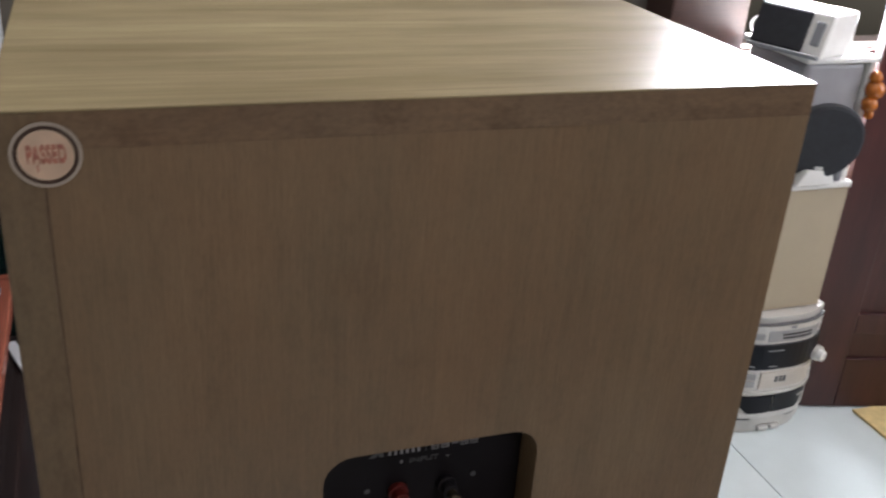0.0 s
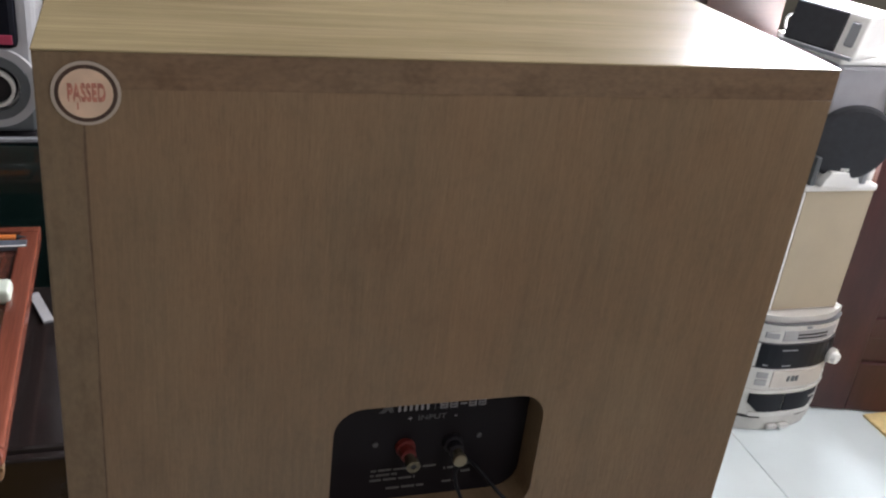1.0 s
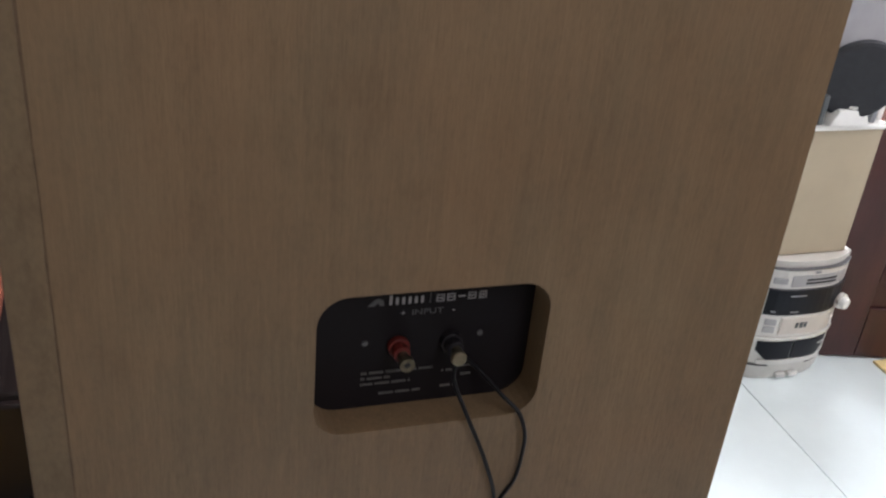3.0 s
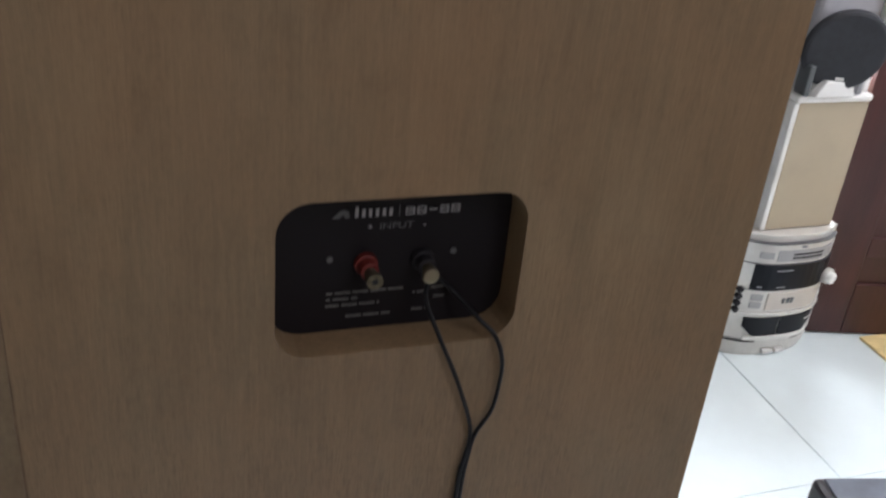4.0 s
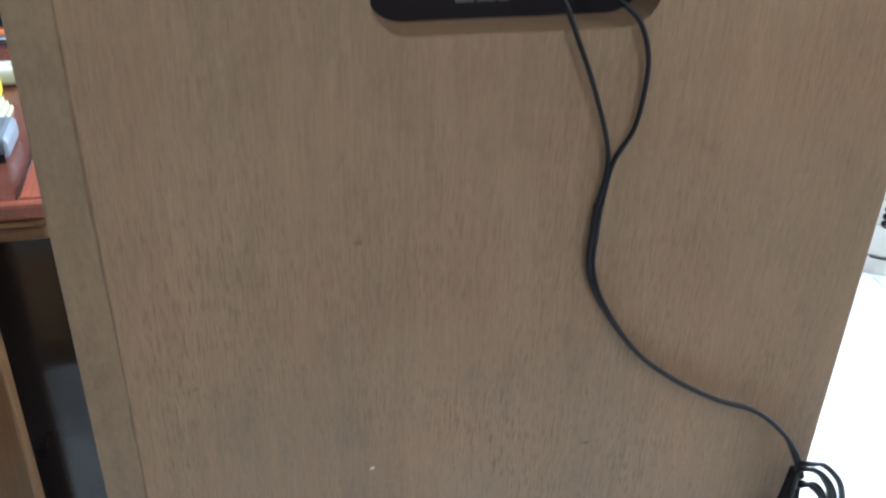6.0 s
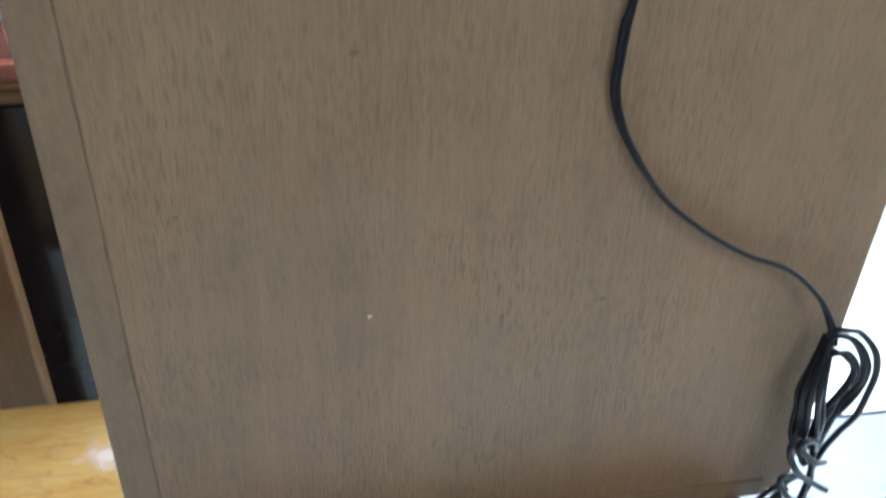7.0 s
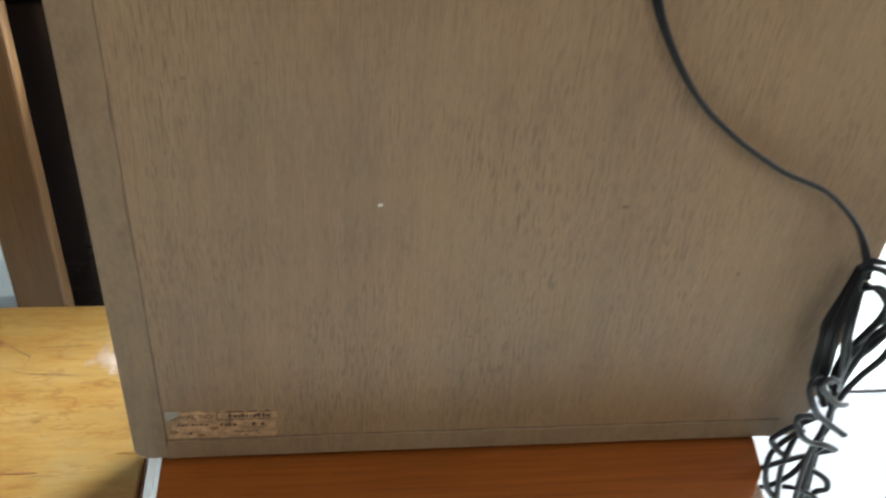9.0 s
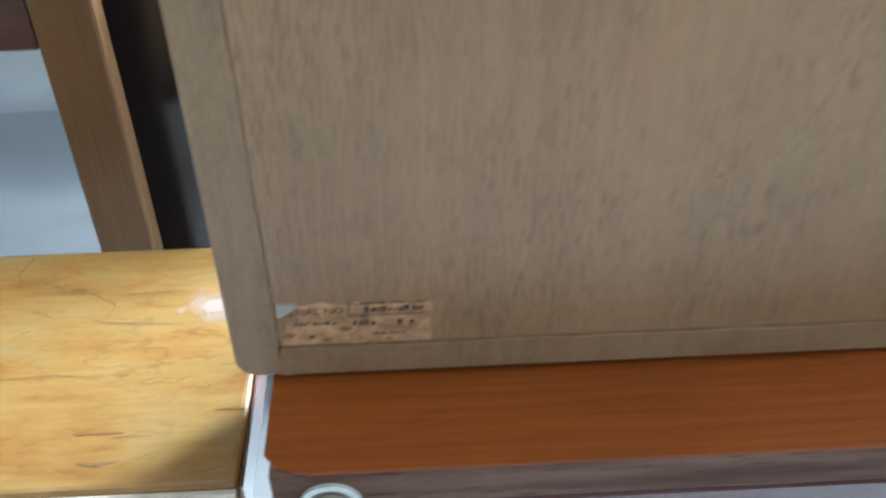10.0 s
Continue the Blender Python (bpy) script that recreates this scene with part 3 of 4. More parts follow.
# ---------- the speaker cable ----------
def speaker_cable():
    t = thing("speaker_cable", "black twin speaker cable with a tied coil hanging beside the loudspeaker", "cable")
    q = -0.0035
    part("wire", tube([(0.2055, 0.004, 0.4290), (0.2040, 0.003, 0.4180), (0.2110, q, 0.3990), (0.2240, q - 0.001, 0.3680), (0.2335, q, 0.337), (0.2307, q, 0.312)], 0.0012), CABLE, t, smooth=True)
    part("wire", tube([(0.206, 0.012, 0.4305), (0.221, 0.016, 0.4150), (0.2322, 0.002, 0.4050), (0.2402, q, 0.3970), (0.2452, q - 0.001, 0.3830), (0.2462, q, 0.3680), (0.2438, q, 0.3500), (0.2360, q, 0.3340), (0.2330, q, 0.312)], 0.0012), CABLE, t, smooth=True)
    for k, off in enumerate((-0.0011, 0.0011)):
        b = 0.0022 * k
        part("wire", tube([(0.2318 + off, q, 0.314), (0.2312 + off, q, 0.300), (0.2316 + off, q, 0.280), (0.2394 + off * 0.4, q - b, 0.2595), (0.2588, q - b, 0.2308 + off * 0.2), (0.2815, q - b, 0.2098 + off * 0.2), (0.3097, q - b, 0.1912 + off * 0.4), (0.3342, q - 0.002 - b, 0.1805 + off * 0.3), (0.3525, q - 0.006 - b, 0.1645), (0.3620 + off, q - 0.011, 0.1475), (0.3645 + off, q - 0.014, 0.137)], 0.00135), CABLE, t, smooth=True)

    r = random.Random(3)

    def strand(name, line, shift=0.0, y=-0.0145, belly=0.005):
        """A flat twin cable through points in x and z, swelling out from the panel between its ends."""
        n = len(line) - 1
        pts = []
        for k, (x, z) in enumerate(line):
            swell = math.sin(math.pi * k / n)
            pts.append((x + shift * swell + r.uniform(-0.0003, 0.0003), y - belly * swell + r.uniform(-0.0012, 0.0012), z - abs(shift) * 0.5 * swell))
        part(name, tube(pts, 0.00145, 1.35), CABLE, t, smooth=True)

    # hanging loops, pinched at the waist
    strand("loop", [(0.362, 0.1425), (0.364, 0.1465), (0.3695, 0.1476), (0.378, 0.144), (0.388, 0.1326), (0.3936, 0.1166), (0.394, 0.100), (0.392, 0.0835), (0.3875, 0.068), (0.383, 0.053), (0.3805, 0.039)])
    for shift in (0.0, 0.0028):
        strand("loop", [(0.3613, 0.138), (0.365, 0.1435), (0.3726, 0.141), (0.380, 0.133), (0.386, 0.121), (0.3866, 0.107), (0.381, 0.095), (0.378, 0.080), (0.3776, 0.0626), (0.3778, 0.044)], shift)
    for shift in (0.0, -0.002):
        strand("loop", [(0.365, 0.127), (0.3694, 0.131), (0.375, 0.1296), (0.381, 0.1226), (0.382, 0.1134), (0.378, 0.1036), (0.375, 0.089), (0.373, 0.074), (0.3747, 0.056)], shift)
    for shift in (0.0, 0.002, 0.004, 0.006):
        strand("loop", [(0.362, 0.141), (0.3584, 0.125), (0.354, 0.1074), (0.355, 0.095), (0.357, 0.080), (0.3596, 0.0687), (0.3684, 0.0543), (0.374, 0.044)], shift, -0.0125 - shift * 0.6)
    for shift in (0.0, -0.0026):
        strand("loop", [(0.364, 0.130), (0.3643, 0.1147), (0.3668, 0.100), (0.3704, 0.085), (0.3732, 0.0675), (0.3778, 0.044)], shift, -0.017)
    # the bundle below the waist
    for dx, dy in ((0.0, 0.0), (-0.0036, -0.004), (0.003, 0.004)):
        strand("hanging_strand", [(0.376 + dx, 0.060), (0.379 + dx, 0.044), (0.3800 + dx * 1.2, 0.028), (0.3784 + dx * 1.4, 0.0146), (0.3813 + dx * 1.6, -0.0065), (0.3847 + dx * 1.8, -0.0287), (0.390 + dx * 1.5, -0.058), (0.397 + dx, -0.092)], 0.0, -0.0165 + dy, 0.002)
    # turns wound round the waist
    for line in ([(0.388, 0.042), (0.379, 0.0486), (0.369, 0.058), (0.363, 0.0657), (0.367, 0.069), (0.377, 0.062)],
                 [(0.395, 0.0187), (0.385, 0.0264), (0.3715, 0.040), (0.364, 0.050), (0.359, 0.060), (0.358, 0.0666), (0.3625, 0.068), (0.373, 0.061)],
                 [(0.394, 0.005), (0.3836, 0.014), (0.375, 0.0174), (0.366, 0.0244), (0.360, 0.034), (0.359, 0.040), (0.367, 0.0375), (0.3767, 0.0326)]):
        strand("winding", [(x - 0.005, z + 0.007) for x, z in line], 0.0, -0.0215, 0.006)
    # loose bows under it
    for line in ([(0.375, 0.0347), (0.361, 0.029), (0.3516, 0.025), (0.3507, 0.0187), (0.3586, 0.0076), (0.370, -0.0025)],
                 [(0.370, 0.023), (0.361, 0.0175), (0.3534, 0.007), (0.3544, -0.0086), (0.3613, -0.0257), (0.3754, -0.0415), (0.386, -0.048)],
                 [(0.385, 0.0097), (0.3776, -0.001), (0.3705, -0.013), (0.3604, -0.0228), (0.350, -0.021), (0.3454, -0.0128), (0.350, -0.0054), (0.3625, 0.001), (0.380, 0.003), (0.394, 0.005)],
                 [(0.3673, 0.0258), (0.3637, 0.0086), (0.3639, -0.0097), (0.368, -0.032), (0.3745, -0.051), (0.386, -0.066)],
                 [(0.380, -0.009), (0.3943, -0.0178), (0.3978, -0.0259), (0.3926, -0.030), (0.3924, -0.041)],
                 [(0.3738, -0.030), (0.3784, -0.0267), (0.392, -0.034), (0.4045, -0.048), (0.412, -0.066), (0.400, -0.080)]):
        strand("bow", line, 0.0, -0.0150, 0.005)
    part("trailing_wire", tube([(0.396, -0.018, -0.090), (0.392, -0.045, -0.25), (0.40, -0.05, -0.45), (0.42, -0.03, FLOOR + 0.02), (0.47, 0.03, FLOOR + 0.002), (0.56, 0.1, FLOOR + 0.002)], 0.0016), CABLE, t, smooth=True)
    return t


speaker_cable()


# ---------- the stand under the loudspeaker ----------
def stand():
    t = thing("wooden_stand", "orange-brown varnished wooden stand with a worn grey front edge", "stand")
    z = -0.0030
    outline = [(0.013, 0.29), (0.013, -0.036), (0.018, -0.043), (0.030, -0.046), (0.31, -0.046), (0.338, -0.040), (0.350, -0.022), (0.353, 0.0), (0.353, 0.29)]
    top = bmesh.new()
    lo = [top.verts.new((x, y, z - 0.0016)) for x, y in outline]
    hi = [top.verts.new((x, y, z)) for x, y in outline]
    top.faces.new(lo), top.faces.new(hi)
    for k in range(len(lo)):
        n = (k + 1) % len(lo)
        top.faces.new((lo[k], lo[n], hi[n], hi[k]))
    rim = [e for e in top.edges if abs(e.verts[0].co.z - z) < 1e-6 and abs(e.verts[1].co.z - z) < 1e-6]
    bmesh.ops.bevel(top, geom=rim, offset=0.0006, segments=2, affect="EDGES", profile=0.5)
    part("top_board", top, STAND, t, "orange varnished board")
    part("worn_edge", box(0.015, 0.346, -0.0455, -0.03, z - 0.0215, z - 0.0018, 0.002, 3), STAND_EDGE, t, "scuffed grey-brown edge")
    part("front_panel", box(0.018, 0.345, -0.0446, -0.022, -0.30, z - 0.0220, 0.002), MAHOGANY, t)
    part("side_panel", box(0.018, 0.036, -0.021, 0.285, -0.30, z - 0.0020, 0.001), STAND, t)
    part("side_panel", box(0.330, 0.348, -0.021, 0.285, -0.30, z - 0.0020, 0.001), STAND, t)
    for x in (0.022, 0.302):
        for y in (-0.040, 0.245):
            part("leg", box(x, x + 0.04, y, y + 0.04, FLOOR, -0.3005, 0.003), STAND, t)
    badge = part("round_badge", ring(0.0092, 0.0118, 0.002, pose(0.0365, -0.0462, -0.0215) @ FACE, segments=32), BADGE, t, "dull grey-green metal round badge")
    part("badge_face", disc(0.0091, 0.0010, pose(0.0365, -0.0460, -0.0215) @ FACE, segments=32), BADGE_FACE, badge)
    part("badge_disc", disc(0.0058, 0.0022, pose(0.0365, -0.0462, -0.0210) @ FACE, segments=28, bevel=0.0005), BADGE_CORE, badge)
    return t


stand()


# ---------- bench, table and what stands on it ----------
def bench():
    t = thing("pine_bench", "yellow varnished pine bench plank with knots and a pale patch", "bench")
    z = -0.262
    part("plank", box(-1.55, -0.057, 0.152, 0.421, z - 0.038, z, 0.006, 3), BENCH, t)
    part("edge_strip", box(-1.55, -0.0585, 0.1475, 0.1518, z - 0.032, z - 0.003, 0.001), PALE_EDGE, t, "pale front edge")
    r = random.Random(8)
    part("end_strip", box(-0.0565, -0.0535, 0.152, 0.421, z - 0.036, z - 0.002, 0.0012), VARNISH, t, "glossy red-brown varnished end")
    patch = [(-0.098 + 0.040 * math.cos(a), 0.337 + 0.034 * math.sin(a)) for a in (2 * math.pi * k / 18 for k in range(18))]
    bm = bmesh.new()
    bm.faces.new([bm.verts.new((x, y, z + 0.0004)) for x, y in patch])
    part("pale_blotch", bm, PATCH, t)
    for x in (-1.5, -0.33):
        for y in (0.165, 0.365):
            part("leg", box(x, x + 0.045, y, y + 0.045, FLOOR, z - 0.0385, 0.003), BENCH, t)
    part("rail", box(-1.45, -0.335, 0.27, 0.30, z - 0.12, z - 0.06, 0.003), BENCH, t)
    # wandering cracks, knots and dark marks
    for wide, line in ((0.0016, [(-0.268, 0.412), (-0.274, 0.389), (-0.270, 0.379), (-0.253, 0.377), (-0.240, 0.374), (-0.224, 0.362), (-0.202, 0.359), (-0.191, 0.351), (-0.181, 0.345), (-0.185, 0.329)]),
                       (0.0013, [(-0.250, 0.339), (-0.237, 0.335), (-0.227, 0.328)]), (0.0022, [(-0.179, 0.357), (-0.158, 0.358), (-0.127, 0.3585)]),
                       (0.0015, [(-0.154, 0.199), (-0.139, 0.2005), (-0.124, 0.199)]), (0.0030, [(-0.173, 0.177), (-0.157, 0.175), (-0.143, 0.178)]),
                       (0.0016, [(-0.256, 0.308), (-0.250, 0.313), (-0.244, 0.316)]), (0.0012, [(-0.092, 0.164), (-0.075, 0.167), (-0.061, 0.173)]),
                       (0.0010, [(-0.205, 0.330), (-0.180, 0.322), (-0.150, 0.320), (-0.115, 0.316)]), (0.0010, [(-0.30, 0.268), (-0.26, 0.262), (-0.21, 0.265), (-0.17, 0.258)])):
        bm = bmesh.new()
        rows = []
        for k, (x, y) in enumerate(line):
            half = wide * (0.15 if k in (0, len(line) - 1) else r.uniform(0.3, 0.6))
            rows.append([bm.verts.new((x + r.uniform(-0.001, 0.001), y + q, z + 0.0005)) for q in (-half, half)])
        for p, q in zip(rows, rows[1:]):
            bm.faces.new((p[0], q[0], q[1], p[1]))
        part("crack", bm, CRACK, t)
    for x, y, w, h in ((-0.217, 0.366, 0.013, 0.0035), (-0.074, 0.222, 0.016, 0.0012), (-0.064, 0.2215, 0.010, 0.0008), (-0.158, 0.204, 0.026, 0.0022), (-0.176, 0.2045, 0.012, 0.0035), (-0.305, 0.30, 0.02, 0.0025)):
        part("knot", disc(1.0, 0.0006, pose(x, y, z + 0.0001) @ Matrix.Diagonal((w / 2, h / 2, 1, 1)), segments=14), KNOT, t)
    return t


VARNISH = paint("glossy_brown_varnish", (0.12, 0.045, 0.03), 0.12, vary=0.3, scale=30, coat=0.6)
PALE_EDGE = paint("pale_strip_wood", (0.55, 0.50, 0.40), 0.6, vary=0.15, scale=40)
# pale oval whose alpha fades out raggedly from its middle
m_, nt_, b_ = material("pale_bench_patch", 0.35)
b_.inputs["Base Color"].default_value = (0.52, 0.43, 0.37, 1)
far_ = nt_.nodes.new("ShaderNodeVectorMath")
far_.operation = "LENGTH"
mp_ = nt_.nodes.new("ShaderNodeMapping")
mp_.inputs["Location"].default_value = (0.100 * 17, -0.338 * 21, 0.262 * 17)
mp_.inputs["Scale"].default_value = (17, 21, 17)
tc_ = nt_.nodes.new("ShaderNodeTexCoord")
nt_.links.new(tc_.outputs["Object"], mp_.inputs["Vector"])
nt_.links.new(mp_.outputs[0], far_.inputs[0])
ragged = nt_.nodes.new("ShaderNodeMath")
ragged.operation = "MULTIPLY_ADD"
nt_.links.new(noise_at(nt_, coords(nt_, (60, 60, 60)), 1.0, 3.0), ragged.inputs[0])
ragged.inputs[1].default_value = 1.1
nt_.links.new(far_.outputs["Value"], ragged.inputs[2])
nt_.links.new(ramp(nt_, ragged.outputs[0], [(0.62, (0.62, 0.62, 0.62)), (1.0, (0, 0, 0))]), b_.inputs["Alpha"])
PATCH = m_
CRACK = paint("grey_brown_crack", (0.175, 0.100, 0.042), 0.6, vary=0.35, scale=120)
KNOT = paint("dark_knot", (0.20, 0.09, 0.03), 0.5)
bench()

TZ = 0.085


def table():
    t = thing("red_brown_table", "red-brown varnished table with a raised rim", "table")
    part("tabletop", box(-1.35, -0.1375, 0.497, 1.015, TZ - 0.022, TZ - 0.004, 0.001), TABLE, t)
    part("rim", box(-0.137, -0.109, 0.497, 1.015, TZ - 0.022, TZ + 0.002, 0.003), RIM, t, "lighter red rim")
    part("rim", box(-1.35, -0.109, 0.483, 0.4965, TZ - 0.016, TZ + 0.002, 0.004), RIM, t)
    part("rim", box(-1.35, -0.109, 1.0155, 1.032, TZ - 0.022, TZ + 0.002, 0.003), RIM, t)
    part("moulding", box(-1.35, -0.111, 0.486, 0.508, TZ - 0.040, TZ - 0.0225, 0.006, 3), LEG, t)
    part("moulding", box(-1.35, -0.109, 0.482, 0.4965, TZ - 0.0222, TZ - 0.0165, 0.002), LEG, t)
    part("apron", box(-1.31 + 0.067, -0.2495, 0.512, 0.53, TZ - 0.195, TZ - 0.0405, 0.002), APRON, t)
    part("apron", box(-0.140, -0.124, 0.5625, 1.0, TZ - 0.08, TZ - 0.0225, 0.002), DARKW, t)
    for x in (-0.249, -1.30):
        for y in (0.510, 0.95):
            part("leg", box(x, x + 0.057, y, y + 0.026, FLOOR, TZ - 0.0405 if y < 0.6 else TZ - 0.0225, 0.004), LEG, t)
    return t


RIM = wood("light_red_rim_wood", (0.165, 0.045, 0.027), (0.25, 0.075, 0.045), (0.12, 0.03, 0.02), "y", 0.25, coat=0.4, pores=0.2)
APRON = wood("red_brown_apron_wood", (0.052, 0.024, 0.019), (0.080, 0.038, 0.029), (0.02, 0.01, 0.008), "x", 0.4, coat=0.1)
DARKW = wood("dark_table_frame_wood", (0.02, 0.012, 0.01), (0.04, 0.024, 0.02), (0.01, 0.006, 0.005), "z", 0.2, coat=0.4)
table()


def black_cabinet():
    t = thing("black_cabinet", "glossy black cabinet standing on the tiled floor beside the table", "cabinet")
    part("body", box(-0.235, 0.20, 0.600, 1.0, FLOOR + 0.115, 0.0, 0.006), GLOSS, t)
    part("door", box(-0.232, 0.197, 0.584, 0.5995, FLOOR + 0.118, -0.004, 0.004), GLOSS, t)
    for x in (-0.215, 0.16):
        for y in (0.76, 0.96):
            part("foot", box(x, x + 0.025, y, y + 0.025, FLOOR, FLOOR + 0.1145, 0.002), BLACK, t)
    return t


black_cabinet()


def remote_control():
    t = thing("remote_control", "pale grey-green remote control lying on the table", "remote control")
    part("body", box(-0.335, -0.130, 0.803, 0.842, TZ - 0.0038, TZ + 0.018, 0.007, 3), REMOTE, t, smooth=True)
    for k in range(6):
        part("button", disc(0.004, 0.003, pose(-0.30 + k * 0.022, 0.822, TZ + 0.0165), segments=14), GREYP, t)
    return t


GREYG = paint("blue_grey_plastic", (0.10, 0.125, 0.15), 0.35)
CARD = paint("pale_green_card", (0.30, 0.34, 0.22), 0.7)
YELLOW = paint("bright_yellow_card", (0.62, 0.50, 0.02), 0.5)
REMOTE = paint("pale_grey_green_plastic", (0.50, 0.55, 0.47), 0.4)
remote_control()

ruler = thing("metal_ruler", "grey metal ruler lying across the table", "ruler")
part("blade", box(-0.42, -0.124, 0.962, 0.985, TZ - 0.0038, TZ + 0.003, 0.001), METAL, ruler)
part("edge_line", box(-0.42, -0.124, 0.9615, 0.9645, TZ + 0.0032, TZ + 0.004), WHITEP, ruler)

gadget = thing("grey_gadget", "small rounded grey electronic device on the table", "gadget")
part("body", box(-0.32, -0.158, 0.592, 0.656, TZ - 0.0038, TZ + 0.022, 0.008, 3), GREYG, gadget)
part("base_strip", box(-0.315, -0.162, 0.589, 0.593, TZ - 0.003, TZ + 0.006), BLACK, gadget)
cards = thing("stack_of_cards", "small stack of pale green paper cards on the table", "paper")
for k in range(3):
    part("card", box(-0.31 + 0.004 * k, -0.179 - 0.004 * k, 0.684 + 0.003 * k, 0.735, TZ - 0.0038 + 0.0052 * k, TZ + 0.0012 + 0.0052 * k), CARD, cards)
block = thing("yellow_box", "small bright yellow box on the table", "box")
part("carton", box(-0.33, -0.199, 0.757, 0.79, TZ - 0.0038, TZ + 0.015, 0.002), YELLOW, block)
part("flap", box(-0.325, -0.201, 0.7575, 0.788, TZ + 0.0152, TZ + 0.0166), CARD, block)
paper = thing("folded_paper", "folded pale grey paper lying on the black cabinet", "paper", pose(-0.108, 0.930, 0.0, 0, 0, 18))
part("sheet", box(-0.007, 0.008, -0.045, 0.045, 0.0005, 0.0025), GREYL, paper)
part("fold", box(-0.007, 0.006, -0.045, 0.040, 0.0028, 0.0042), GREYL, paper)

pen = thing("orange_pen", "orange pen lying by the table's far rim", "pen")
part("barrel", disc(0.005, 0.13, pose(-0.205, 0.995, TZ + 0.0012) @ Matrix.Rotation(radians(90), 4, "Y"), segments=12), ORANGE, pen)
part("tip", disc(0.005, 0.014, pose(-0.133, 0.995, TZ + 0.0012) @ Matrix.Rotation(radians(90), 4, "Y"), segments=12, r2=0.001), BLACK, pen)


def far_audio():
    t = thing("glass_fronted_cabinet", "black cabinet with a dark green glass front behind the table", "cabinet")
    part("body", box(-1.02, 0.12, 1.128, 1.5, FLOOR + 0.36, 0.190, 0.004), BLACK, t)
    for x in (-1.0, 0.08):
        for y in (1.20, 1.46):
            part("leg", box(x, x + 0.03, y, y + 0.03, FLOOR, FLOOR + 0.3595, 0.002), BLACK, t)
    part("glass_front", box(-1.015, 0.117, 1.118, 1.1275, FLOOR + 0.37, 0.184, 0.002), GREENGLASS, t)
    part("top_trim", box(-1.02, 0.12, 1.116, 1.1278, 0.1905, 0.196, 0.001), GREYP, t, "thin grey trim")
    s = thing("silver_stereo", "silver-grey portable stereo with a round speaker and dark display", "stereo")
    part("body", box(-0.45, -0.104, 1.155, 1.32, 0.1905, 0.47, 0.022, 4), METALLIC, s)
    part("skirt", box(-0.44, -0.112, 1.146, 1.16, 0.1965, 0.236, 0.006), DARKGREY, s)
    part("speaker_shroud", ring(0.0505, 0.063, 0.014, pose(-0.168, 1.152, 0.268) @ FACE), GREYL, s)
    part("speaker_ring", ring(0.036, 0.050, 0.020, pose(-0.168, 1.152, 0.268) @ FACE), DARKGREY, s)
    part("speaker_cone", disc(0.036, 0.012, pose(-0.168, 1.152, 0.268) @ FACE, r2=0.02), BLACK, s)
    part("cone_trim", ring(0.024, 0.029, 0.018, pose(-0.168, 1.147, 0.268) @ FACE), SILVER, s)
    part("display_window", box(-0.40, -0.130, 1.142, 1.158, 0.330, 0.46, 0.010), SMOKED, s)
    part("display_strip", box(-0.36, -0.137, 1.1385, 1.1425, 0.338, 0.352, 0.001), PINK, s, "pink-red strip")


METALLIC = paint("brushed_grey_plastic", (0.45, 0.455, 0.47), 0.3, 0.3)
GREENGLASS = paint("dark_green_glass", (0.008, 0.022, 0.020), 0.06, coat=0.5)
PINK = paint("pink_red_strip", (0.42, 0.05, 0.10), 0.3)
far_audio()


# ---------- the stack at the door ----------
def bow_front(x0, x1, z0, z1, proud, n=12, cut=(0.0, 0.0)):
    """A piece of the stereo's front, which bows towards -y in plan; cut: how far its lower corners are cut off."""
    a, b, y, bow = 1.490, 1.772, 1.335, 0.045
    bm = bmesh.new()
    rows = []
    for z in (z0, z1):
        front = []
        low = z == z0
        for k in range(n + 1):
            x = x0 + (x1 - x0) * k / n
            u = 2 * (x - a) / (b - a) - 1
            lift = max(0.0, cut[0] - (x - x0), cut[1] - (x1 - x)) * 0.9 if low else 0.0
            front.append(bm.verts.new((x, y - bow * max(0.0, 1 - abs(u) ** 3) - proud, z + lift)))
        rows.append(front + [bm.verts.new((x1, y + 0.004, z + (cut[1] * 0.9 if low else 0.0))), bm.verts.new((x0, y + 0.004, z + (cut[0] * 0.9 if low else 0.0)))])
    bm.faces.new(rows[0]), bm.faces.new(rows[1])
    m = len(rows[0])
    for k in range(m):
        bm.faces.new((rows[0][k], rows[0][(k + 1) % m], rows[1][(k + 1) % m], rows[1][k]))
    return bm


